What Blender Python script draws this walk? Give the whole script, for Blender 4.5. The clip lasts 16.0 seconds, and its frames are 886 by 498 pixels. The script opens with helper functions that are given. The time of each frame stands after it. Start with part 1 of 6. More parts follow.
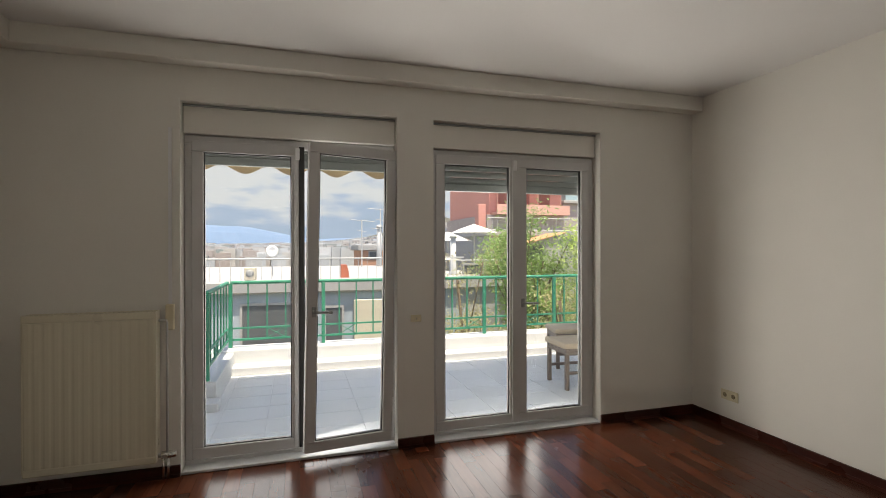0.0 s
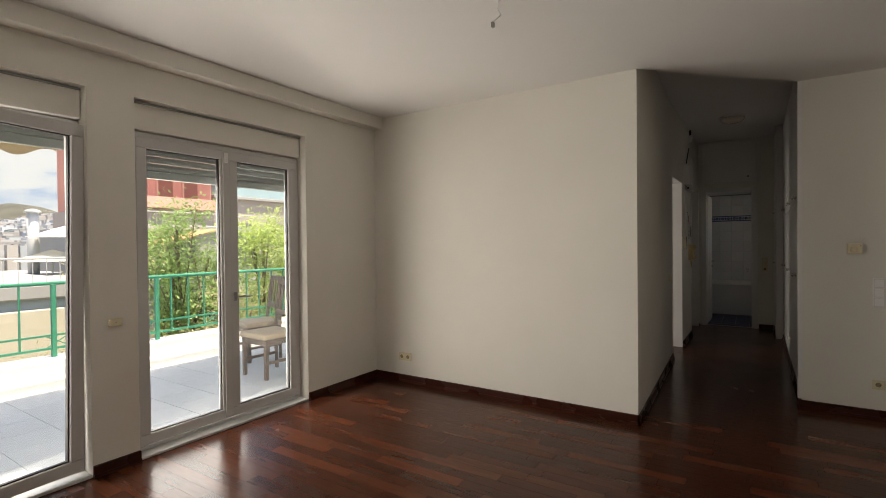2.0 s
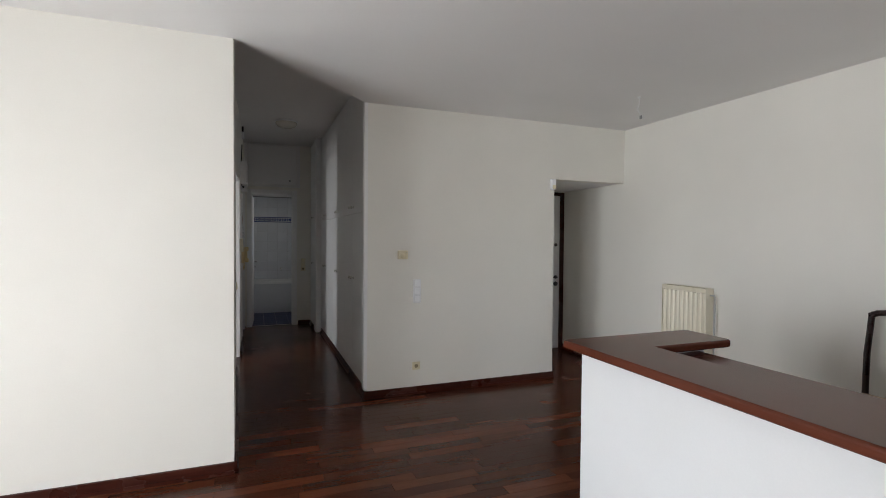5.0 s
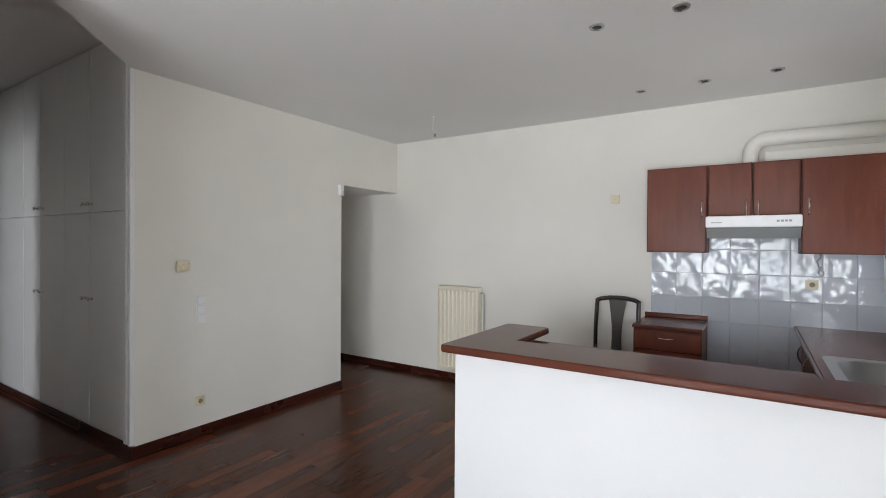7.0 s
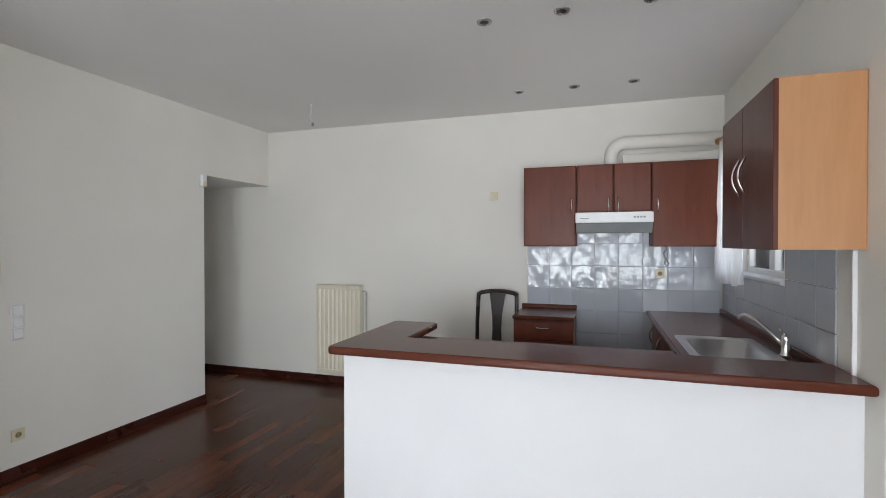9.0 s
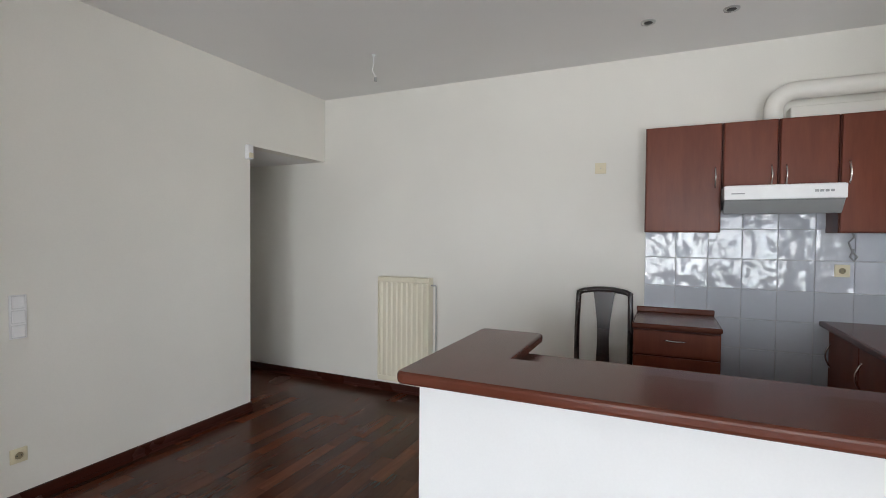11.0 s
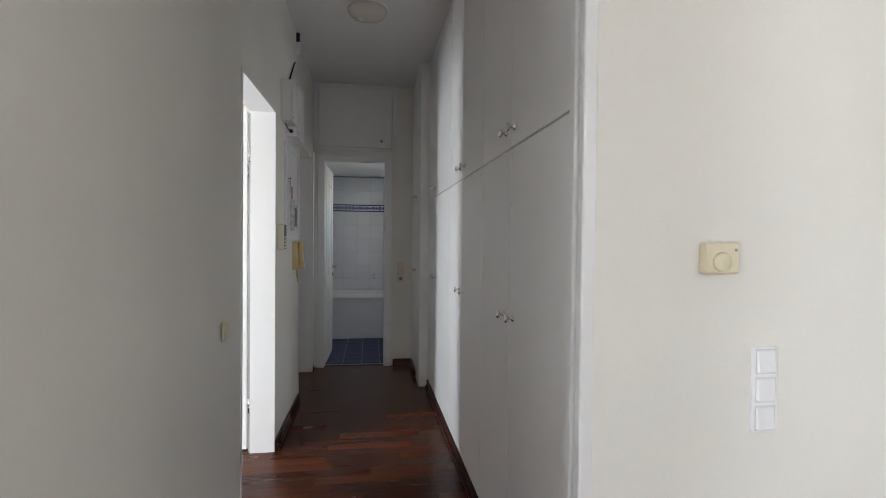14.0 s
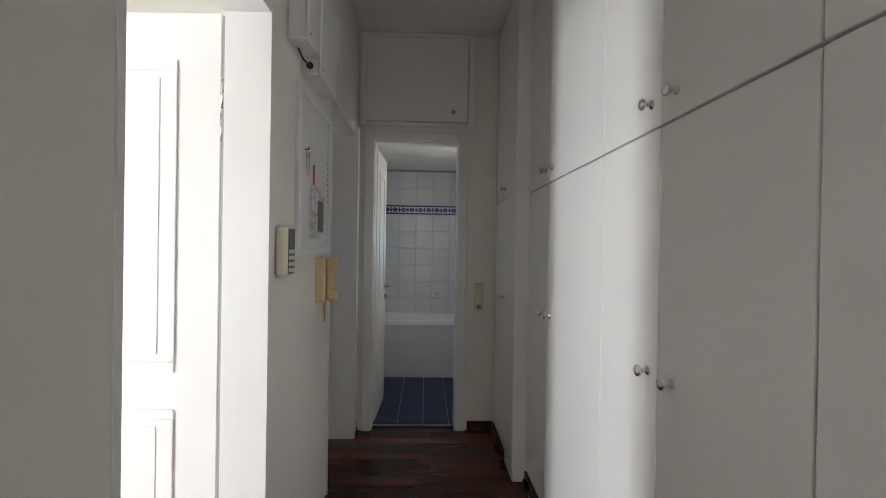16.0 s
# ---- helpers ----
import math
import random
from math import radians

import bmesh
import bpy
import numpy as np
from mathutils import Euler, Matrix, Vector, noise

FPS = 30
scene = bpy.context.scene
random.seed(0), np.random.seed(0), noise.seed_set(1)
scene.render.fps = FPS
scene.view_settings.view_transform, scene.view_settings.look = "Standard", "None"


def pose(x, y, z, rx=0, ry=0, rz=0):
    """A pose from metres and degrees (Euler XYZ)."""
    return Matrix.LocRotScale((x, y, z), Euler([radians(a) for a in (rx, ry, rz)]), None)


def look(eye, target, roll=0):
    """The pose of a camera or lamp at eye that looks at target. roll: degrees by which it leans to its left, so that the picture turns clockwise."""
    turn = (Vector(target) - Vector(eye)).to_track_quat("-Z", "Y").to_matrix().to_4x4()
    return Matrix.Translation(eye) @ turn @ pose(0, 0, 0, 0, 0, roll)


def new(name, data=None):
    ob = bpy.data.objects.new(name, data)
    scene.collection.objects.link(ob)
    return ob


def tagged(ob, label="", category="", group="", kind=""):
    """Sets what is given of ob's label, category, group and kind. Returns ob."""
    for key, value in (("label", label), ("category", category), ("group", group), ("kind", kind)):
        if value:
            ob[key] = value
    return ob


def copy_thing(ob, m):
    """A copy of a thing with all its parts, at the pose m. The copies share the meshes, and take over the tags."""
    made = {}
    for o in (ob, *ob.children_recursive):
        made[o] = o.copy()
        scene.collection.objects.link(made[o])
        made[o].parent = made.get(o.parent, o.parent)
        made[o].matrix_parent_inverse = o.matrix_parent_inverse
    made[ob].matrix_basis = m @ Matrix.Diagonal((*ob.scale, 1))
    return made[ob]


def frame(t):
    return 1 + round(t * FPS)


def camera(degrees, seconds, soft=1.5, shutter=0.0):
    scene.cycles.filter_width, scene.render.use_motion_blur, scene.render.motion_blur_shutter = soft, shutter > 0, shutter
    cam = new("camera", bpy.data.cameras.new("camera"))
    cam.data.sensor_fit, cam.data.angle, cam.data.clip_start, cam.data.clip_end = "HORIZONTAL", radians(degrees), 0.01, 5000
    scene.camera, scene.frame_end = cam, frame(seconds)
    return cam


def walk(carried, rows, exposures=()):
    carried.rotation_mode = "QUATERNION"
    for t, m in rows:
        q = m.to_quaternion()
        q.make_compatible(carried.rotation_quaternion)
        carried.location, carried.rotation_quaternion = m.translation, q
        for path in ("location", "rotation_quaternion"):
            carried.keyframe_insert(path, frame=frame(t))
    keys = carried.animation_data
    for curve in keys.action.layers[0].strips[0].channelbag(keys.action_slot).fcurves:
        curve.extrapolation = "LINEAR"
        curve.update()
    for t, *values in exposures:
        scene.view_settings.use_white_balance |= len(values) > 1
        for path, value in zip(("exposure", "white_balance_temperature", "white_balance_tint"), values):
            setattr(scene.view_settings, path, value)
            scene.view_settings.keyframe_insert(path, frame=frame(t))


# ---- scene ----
cam = camera(85.2, 16.0, 0.9)
PATH = [
    (0, (0.775, -3.312, 1.439), (-1.139, -2.732, 1.435), -0.1),
    (0.5, (0.775, -3.581, 1.409), (-1.02, -2.7, 1.412), -0.2),
    (1, (0.785, -3.768, 1.42), (-0.806, -2.556, 1.406), -0.5),
    (1.5, (0.787, -3.859, 1.396), (-0.56, -2.38, 1.386), -0.8),
    (2, (0.76, -3.901, 1.407), (-0.329, -2.224, 1.383), -0.6),
    (2.5, (0.719, -3.932, 1.408), (-0.05, -2.086, 1.386), -0.5),
    (3, (0.661, -3.938, 1.428), (0.241, -1.983, 1.406), -0.4),
    (3.5, (0.572, -3.931, 1.478), (0.511, -1.932, 1.449), -0.3),
    (4, (0.462, -3.762, 1.495), (0.715, -1.779, 1.454), -0.0),
    (6.5, (-0.437, -2.698, 1.498), (0.988, -1.295, 1.472), 0.5),
    (7, (-0.581, -2.567, 1.505), (1.099, -1.482, 1.488), 0.4),
    (7.5, (-0.677, -2.499, 1.499), (1.164, -1.717, 1.492), -0.0),
    (8, (-0.675, -2.466, 1.493), (1.231, -1.861, 1.478), -0.1),
    (10.5, (0.043, -2.168, 1.436), (1.916, -1.47, 1.375), 0.3),
    (11, (0.238, -1.93, 1.417), (2.054, -1.095, 1.364), 0.5),
    (11.5, (0.375, -1.70, 1.395), (2.01, -0.552, 1.349), 0.7),
    (12, (0.445, -1.435, 1.378), (1.757, 0.075, 1.332), 0.7),
    (12.5, (0.508, -1.27, 1.352), (1.444, 0.497, 1.32), 0.4),
    (13, (0.538, -0.893, 1.355), (1.146, 1.012, 1.321), 0.5),
    (13.5, (0.516, -0.49, 1.361), (0.905, 1.472, 1.322), 0.55),
    (14, (0.528, -0.045, 1.369), (0.835, 1.931, 1.333), 0.6),
    (14.5, (0.538, 0.407, 1.374), (0.768, 2.393, 1.346), 0.7),
    (15, (0.506, 0.818, 1.399), (0.686, 2.809, 1.375), 0.9),
    (15.5, (0.497, 1.218, 1.407), (0.637, 3.213, 1.383), 0.9),
    (16, (0.459, 1.534, 1.405), (0.535, 3.532, 1.395), 0.9),
]

EXPOSURES = [(0, 0.9, 7450, 12), (0.8, 0.9, 7350, 12), (1.5, 1.08, 7850, 12), (2.3, 1.4, 7800, 12.5), (3.0, 1.8, 6880, 11), (3.3, 2.05, 6750, 11), (4.2, 2.3, 6450, 10.5), (6.5, 2.52, 6450, 11), (7.4, 2.62, 6250, 10), (8, 2.46, 6250, 10), (10.4, 2.48, 6300, 10), (11.4, 2.7, 6400, 10), (12.45, 3.32, 6400, 10.5), (13, 3.28, 6200, 10), (14.5, 3.58, 6400, 10), (15.3, 3.6, 6600, 10), (16, 3.5, 6600, 10)]
walk(cam, [(t, look(eye, target, roll)) for t, eye, target, roll in PATH], EXPOSURES)

# ---- world and sun ----
world = bpy.data.worlds.new("sky")
scene.world = world
world.use_nodes = True
wn = world.node_tree.nodes
sky = wn.new("ShaderNodeTexSky")
sky.sky_type, sky.sun_disc = "NISHITA", False
SUN_ELEV, SUN_TURN = radians(75), radians(80)
sky.sun_elevation, sky.sun_rotation = SUN_ELEV, SUN_TURN
sky.dust_density = 2.0
wn["Background"].inputs["Strength"].default_value = 0.15
world.node_tree.links.new(sky.outputs[0], wn["Background"].inputs["Color"])
sun = new("sun", bpy.data.lights.new("sun", "SUN"))
sun.data.energy, sun.data.angle, sun.data.color = 4.6, radians(0.6), (1.0, 0.94, 0.85)
sd = Vector((math.sin(SUN_TURN) * math.cos(SUN_ELEV), math.cos(SUN_TURN) * math.cos(SUN_ELEV), math.sin(SUN_ELEV)))
sun.matrix_world = look(sd * 30, (0, 0, 0))


def opening_lamp(name, at, target, width, height, power):
    """Daylight entering by an opening that looks at the open sky."""
    o = new(name, bpy.data.lights.new(name, "AREA"))
    o.data.shape, o.data.size, o.data.size_y, o.data.energy, o.data.color = "RECTANGLE", width, height, power, (0.97, 0.985, 1.0)
    o.matrix_world = look(at, target)


opening_lamp("balcony_door_light", (-3.06, -3.38, 1.03), (0, -2.25, 1.0), 1.16, 1.94, 17)
opening_lamp("balcony_door_light", (-3.06, -1.70, 0.99), (0, -0.57, 0.97), 1.16, 1.86, 22)
opening_lamp("bedroom_window_light", (-2.75, 1.47, 0.98), (0, 2.8, 1.05), 0.40, 1.5, 8.6)
opening_lamp("kitchen_window_light", (3.23, -3.66, 1.72), (3.23, 0, 1.6), 1.05, 0.88, 1.7)
opening_lamp("bathroom_window_light", (1.30, 5.8, 1.75), (0, 5.9, 1.2), 0.5, 0.5, 0.26)


# ---- materials ----
def mat(name, colour, rough=0.6, metal=0.0, vary=0.06, scale=3.0, fine=60.0, bump=0.05, dist=0.002, coat=0.0, spec=0.5, tint=0.0, rand=0.0):
    """A painted or plain surface with slow stains, fine grain and a little relief."""
    m = bpy.data.materials.new(name)
    m.use_nodes = True
    nt = m.node_tree
    n, l = nt.nodes, nt.links
    b = n["Principled BSDF"]
    tc = n.new("ShaderNodeTexCoord")
    big, small = n.new("ShaderNodeTexNoise"), n.new("ShaderNodeTexNoise")
    big.inputs["Scale"].default_value, small.inputs["Scale"].default_value = scale, fine
    big.inputs["Detail"].default_value, small.inputs["Detail"].default_value = 5, 4
    l.new(tc.outputs["Object"], big.inputs["Vector"])
    l.new(tc.outputs["Object"], small.inputs["Vector"])
    add = n.new("ShaderNodeMath")
    add.operation = "MULTIPLY_ADD"
    l.new(small.outputs[0], add.inputs[0])
    add.inputs[1].default_value = 0.35
    l.new(big.outputs[0], add.inputs[2])
    ramp = n.new("ShaderNodeMapRange")
    ramp.inputs["From Min"].default_value, ramp.inputs["From Max"].default_value = 0.45, 0.95
    ramp.inputs["To Min"].default_value, ramp.inputs["To Max"].default_value = 1 - vary, 1 + vary
    l.new(add.outputs[0], ramp.inputs["Value"])
    mul = n.new("ShaderNodeVectorMath")
    mul.operation = "SCALE"
    mul.inputs[0].default_value = colour[:3]
    if rand:
        oi, rr, mm = n.new("ShaderNodeObjectInfo"), n.new("ShaderNodeMapRange"), n.new("ShaderNodeMath")
        rr.inputs["To Min"].default_value, rr.inputs["To Max"].default_value = 1 - rand, 1 + rand
        l.new(oi.outputs["Random"], rr.inputs["Value"])
        mm.operation = "MULTIPLY"
        l.new(rr.outputs[0], mm.inputs[0])
        l.new(ramp.outputs[0], mm.inputs[1])
        l.new(mm.outputs[0], mul.inputs["Scale"])
    else:
        l.new(ramp.outputs[0], mul.inputs["Scale"])
    l.new(mul.outputs[0], b.inputs["Base Color"])
    rg = n.new("ShaderNodeMapRange")
    rg.inputs["To Min"].default_value, rg.inputs["To Max"].default_value = max(0.02, rough - 0.08), min(1, rough + 0.08)
    l.new(big.outputs[0], rg.inputs["Value"])
    l.new(rg.outputs[0], b.inputs["Roughness"])
    b.inputs["Metallic"].default_value = metal
    b.inputs["Coat Weight"].default_value = coat
    b.inputs["Specular IOR Level"].default_value = spec
    if bump:
        bp = n.new("ShaderNodeBump")
        bp.inputs["Strength"].default_value, bp.inputs["Distance"].default_value = bump, dist
        l.new(add.outputs[0], bp.inputs["Height"])
        l.new(bp.outputs[0], b.inputs["Normal"])
    return m


def wood(name, dark, light, rough=0.35, along=(1.2, 14, 14), coat=0.0, piece=0.0, bump=0.05, island=False, worn=0.07, spec=0.5):
    """Grained wood; along gives the grain's stretch on each axis; piece: how far pieces differ."""
    m = bpy.data.materials.new(name)
    m.use_nodes = True
    nt = m.node_tree
    n, l = nt.nodes, nt.links
    b = n["Principled BSDF"]
    tc, mp = n.new("ShaderNodeTexCoord"), n.new("ShaderNodeMapping")
    mp.inputs["Scale"].default_value = along
    l.new(tc.outputs["Object"], mp.inputs["Vector"])
    src = n.new("ShaderNodeNewGeometry").outputs["Random Per Island"] if island else n.new("ShaderNodeObjectInfo").outputs["Random"]
    cx = n.new("ShaderNodeCombineXYZ")
    sh = n.new("ShaderNodeMath")
    sh.operation = "MULTIPLY"
    sh.inputs[1].default_value = 37.0
    l.new(src, sh.inputs[0])
    for k in range(3):
        l.new(sh.outputs[0], cx.inputs[k])
    ad = n.new("ShaderNodeVectorMath")
    l.new(mp.outputs[0], ad.inputs[0])
    if piece:
        l.new(cx.outputs[0], ad.inputs[1])
    g1, g2 = n.new("ShaderNodeTexNoise"), n.new("ShaderNodeTexNoise")
    g1.inputs["Scale"].default_value, g1.inputs["Detail"].default_value, g1.inputs["Distortion"].default_value = 1.6, 6, 0.6
    g2.inputs["Scale"].default_value, g2.inputs["Detail"].default_value = 9, 3
    l.new(ad.outputs[0], g1.inputs["Vector"])
    l.new(ad.outputs[0], g2.inputs["Vector"])
    s = n.new("ShaderNodeMath")
    s.operation = "MULTIPLY_ADD"
    l.new(g2.outputs[0], s.inputs[0])
    s.inputs[1].default_value = 0.4
    l.new(g1.outputs[0], s.inputs[2])
    r = n.new("ShaderNodeMapRange")
    r.inputs["From Min"].default_value, r.inputs["From Max"].default_value = 0.42, 0.98
    l.new(s.outputs[0], r.inputs["Value"])
    mix = n.new("ShaderNodeMix")
    mix.data_type = "RGBA"
    mix.inputs[6].default_value, mix.inputs[7].default_value = (*dark, 1), (*light, 1)
    l.new(r.outputs[0], mix.inputs[0])
    out = mix.outputs[2]
    if piece:
        pw, sc = n.new("ShaderNodeMapRange"), n.new("ShaderNodeVectorMath")
        pw.inputs["To Min"].default_value, pw.inputs["To Max"].default_value = 1 - 0.55 * piece, 1 + 1.9 * piece
        cube = n.new("ShaderNodeMath")
        cube.operation, cube.inputs[1].default_value = "POWER", 2.6
        l.new(src, cube.inputs[0])
        l.new(cube.outputs[0], pw.inputs["Value"])
        sc.operation = "SCALE"
        l.new(out, sc.inputs[0])
        l.new(pw.outputs[0], sc.inputs["Scale"])
        out = sc.outputs[0]
    l.new(out, b.inputs["Base Color"])
    wear = n.new("ShaderNodeTexNoise")
    wear.inputs["Scale"].default_value, wear.inputs["Detail"].default_value = 2.2, 5
    l.new(tc.outputs["Object"], wear.inputs["Vector"])
    rr = n.new("ShaderNodeMapRange")
    rr.inputs["From Min"].default_value, rr.inputs["From Max"].default_value = 0.3, 0.7
    rr.inputs["To Min"].default_value, rr.inputs["To Max"].default_value = max(0.03, rough - worn), rough + worn
    l.new(wear.outputs[0], rr.inputs["Value"])
    l.new(rr.outputs[0], b.inputs["Roughness"])
    b.inputs["Coat Weight"].default_value = coat
    b.inputs["Coat Roughness"].default_value = 0.12
    b.inputs["Specular IOR Level"].default_value = spec
    bp = n.new("ShaderNodeBump")
    bp.inputs["Strength"].default_value, bp.inputs["Distance"].default_value = bump, 0.001
    l.new(s.outputs[0], bp.inputs["Height"])
    l.new(bp.outputs[0], b.inputs["Normal"])
    return m


def glow(name, colour, strength):
    m = bpy.data.materials.new(name)
    m.use_nodes = True
    b = m.node_tree.nodes["Principled BSDF"]
    b.inputs["Base Color"].default_value = (*colour, 1)
    b.inputs["Emission Color"].default_value, b.inputs["Emission Strength"].default_value = (*colour, 1), strength
    return m


def glass_mat(name, tint=(0.95, 0.97, 0.96), rough=0.0):
    """A thin pane: clear, with the mirror gloss of glass."""
    m = bpy.data.materials.new(name)
    m.use_nodes = True
    n, l = m.node_tree.nodes, m.node_tree.links
    n.clear()
    out, mx = n.new("ShaderNodeOutputMaterial"), n.new("ShaderNodeMixShader")
    tr, gl, fr = n.new("ShaderNodeBsdfTransparent"), n.new("ShaderNodeBsdfGlossy"), n.new("ShaderNodeFresnel")
    tr.inputs[0].default_value = (*tint, 1)
    gl.inputs["Roughness"].default_value = rough
    fr.inputs["IOR"].default_value = 1.45
    l.new(fr.outputs[0], mx.inputs[0])
    l.new(tr.outputs[0], mx.inputs[1])
    l.new(gl.outputs[0], mx.inputs[2])
    l.new(mx.outputs[0], out.inputs[0])
    return m


def tile_mat(name, colour, rough=0.08, wave=0.5, scale=9.0, dist=0.004, vary=0.03):
    """Glazed tile with a hand-made, wavy face."""
    m = mat(name, colour, rough, 0, vary, 2.5, 40, 0, rand=vary)
    n, l = m.node_tree.nodes, m.node_tree.links
    tc, oi = n.new("ShaderNodeTexCoord"), n.new("ShaderNodeObjectInfo")
    no, bp, ad = n.new("ShaderNodeTexNoise"), n.new("ShaderNodeBump"), n.new("ShaderNodeVectorMath")
    ml = n.new("ShaderNodeMath")
    ml.operation = "MULTIPLY"
    ml.inputs[1].default_value = 9.0
    l.new(oi.outputs["Random"], ml.inputs[0])
    l.new(tc.outputs["Object"], ad.inputs[0])
    l.new(ml.outputs[0], ad.inputs[1])
    no.inputs["Scale"].default_value, no.inputs["Detail"].default_value = scale, 1.0
    l.new(ad.outputs[0], no.inputs["Vector"])
    bp.inputs["Strength"].default_value, bp.inputs["Distance"].default_value = wave, dist
    l.new(no.outputs[0], bp.inputs["Height"])
    l.new(bp.outputs[0], n["Principled BSDF"].inputs["Normal"])
    n["Principled BSDF"].inputs["Roughness"].default_value = rough
    return m


def leaf_mat(name, colour):
    """Leaves that let some light through."""
    m = mat(name, colour, 0.55, 0, 0.3, 0.9, 12, 0)
    n, l = m.node_tree.nodes, m.node_tree.links
    b, o = n["Principled BSDF"], n["Material Output"]
    t, x = n.new("ShaderNodeBsdfTranslucent"), n.new("ShaderNodeMixShader")
    l.new(b.inputs["Base Color"].links[0].from_socket, t.inputs["Color"])
    x.inputs[0].default_value = 0.5
    l.new(b.outputs[0], x.inputs[1])
    l.new(t.outputs[0], x.inputs[2])
    l.new(x.outputs[0], o.inputs["Surface"])
    return m


WALL = mat("wall_paint", (0.835, 0.815, 0.757), 0.75, 0, 0.035, 1.3, 120, 0.12, 0.0015, spec=0.25)
CEIL = mat("ceiling_paint", (0.84, 0.83, 0.815), 0.85, 0, 0.025, 1.0, 90, 0.1, 0.0015, spec=0.2)
BARWHITE = mat("bar_paint", (0.76, 0.77, 0.775), 0.7, 0, 0.03, 1.6, 110, 0.12, 0.0015, spec=0.25)
OUTWALL = mat("outdoor_render", (0.74, 0.73, 0.70), 0.85, 0, 0.08, 1.2, 50, 0.3, 0.003)
BASE = wood("skirting_wood", (0.032, 0.008, 0.0055), (0.062, 0.016, 0.010), 0.28, (1.5, 1.5, 16), spec=0.4)
PLANK = wood("floor_wood", (0.053, 0.0145, 0.0068), (0.088, 0.0262, 0.0122), 0.23, (1.4, 11, 11), piece=0.42, worn=0.05, spec=0.22, bump=0.03)
PLANKJ = wood("floor_wood_joined", (0.053, 0.0145, 0.0068), (0.088, 0.0262, 0.0122), 0.23, (1.4, 11, 11), piece=0.42, worn=0.05, spec=0.22, bump=0.03, island=True)
SUBFLOOR = mat("joint_dark", (0.012, 0.006, 0.004), 0.8)
BARTOP = wood("bar_wood", (0.085, 0.023, 0.013), (0.118, 0.033, 0.018), 0.24, (7, 1.2, 7), worn=0.02, bump=0.006, spec=0.25)
KITCH = wood("kitchen_wood", (0.120, 0.028, 0.013), (0.172, 0.044, 0.021), 0.42, (9, 9, 1.3), spec=0.32)
KITCHD = wood("kitchen_wood_dark", (0.072, 0.016, 0.008), (0.115, 0.026, 0.013), 0.4, (9, 9, 1.3), spec=0.35)
BEECH = wood("beech_panel", (0.42, 0.205, 0.085), (0.50, 0.255, 0.112), 0.45, (10, 10, 1.2))
DARKWOOD = wood("dark_chair_wood", (0.012, 0.006, 0.006), (0.03, 0.014, 0.012), 0.3, (9, 9, 1.5), coat=0.3)
GREYWOOD = wood("weathered_chair_wood", (0.16, 0.12, 0.10), (0.27, 0.21, 0.17), 0.6, (9, 9, 1.5))
CLOTH = mat("beige_cloth", (0.55, 0.44, 0.32), 0.95, 0, 0.1, 5, 300, 0.4, 0.002)
PVC = mat("white_pvc", (0.62, 0.615, 0.61), 0.35, 0, 0.03, 2, 60, 0.02)
LACQ = mat("white_lacquer", (0.83, 0.825, 0.815), 0.32, 0, 0.02, 1.5, 40, 0.03, 0.001)
ENAMEL = mat("cream_enamel", (0.78, 0.73, 0.58), 0.3, 0, 0.03, 3, 60, 0.02)
IVORY = mat("ivory_plastic", (0.75, 0.68, 0.49), 0.4, 0, 0.05, 12, 90, 0.02)
WHITEP = mat("white_plastic", (0.86, 0.86, 0.86), 0.35, 0, 0.03, 12, 90, 0.02)
YELLOWP = mat("aged_plastic", (0.70, 0.55, 0.29), 0.4, 0, 0.06, 9, 90, 0.02)
GREYV = mat("grey_enamel", (0.48, 0.48, 0.47), 0.45, 0, 0.04, 6, 60, 0.02)
GREYP = mat("grey_plastic", (0.32, 0.33, 0.33), 0.45, 0, 0.05, 12, 90, 0.02)
DARKFACE = mat("dark_plastic_face", (0.09, 0.10, 0.09), 0.35, 0, 0.08, 12, 90, 0.02)
BLACKP = mat("black_rubber", (0.02, 0.02, 0.02), 0.5, 0, 0.05, 12, 90, 0.02)
STEEL = mat("brushed_steel", (0.55, 0.55, 0.55), 0.28, 1.0, 0.06, 8, 160, 0.05)
SINKST = mat("sink_steel", (0.55, 0.55, 0.545), 0.32, 1.0, 0.04, 6, 160, 0.0)
# Grey that paints the shadow line round switch rockers.
SWSHADE = mat("switch_gap_shade", (0.72, 0.72, 0.72), 0.6, 0, 0.04, 12, 90, 0)
# Dark tone that paints the shade inside a socket's hollow.
SOCKET_SHADE = mat("socket_recess_shade", (0.30, 0.25, 0.15), 0.6, 0, 0.05, 12, 90, 0.0)
CHROME = mat("chrome", (0.75, 0.74, 0.72), 0.26, 1.0, 0.04, 8, 90, 0.0)
GREEN = mat("green_paint", (0.03, 0.24, 0.15), 0.45, 0, 0.12, 4, 60, 0.15)
MARBLE = mat("balcony_tile", (0.68, 0.69, 0.70), 0.55, 0, 0.07, 3, 30, 0.1, rand=0.04)
KERB = mat("kerb_marble", (0.60, 0.61, 0.62), 0.6, 0, 0.05, 4, 40, 0.2)
GROUT = mat("grout", (0.55, 0.55, 0.56), 0.9, 0, 0.08, 6, 90, 0.1)
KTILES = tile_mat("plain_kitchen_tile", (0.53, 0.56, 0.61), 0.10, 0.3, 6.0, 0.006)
# Darker copy of the kitchen tile, painting the window wall's dimmer light.
KTILE_SHADE = tile_mat("kitchen_tile_shaded", (0.43, 0.45, 0.48), 0.12, 0.25, 5.0, 0.004)
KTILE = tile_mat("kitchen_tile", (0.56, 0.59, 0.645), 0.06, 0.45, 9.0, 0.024)
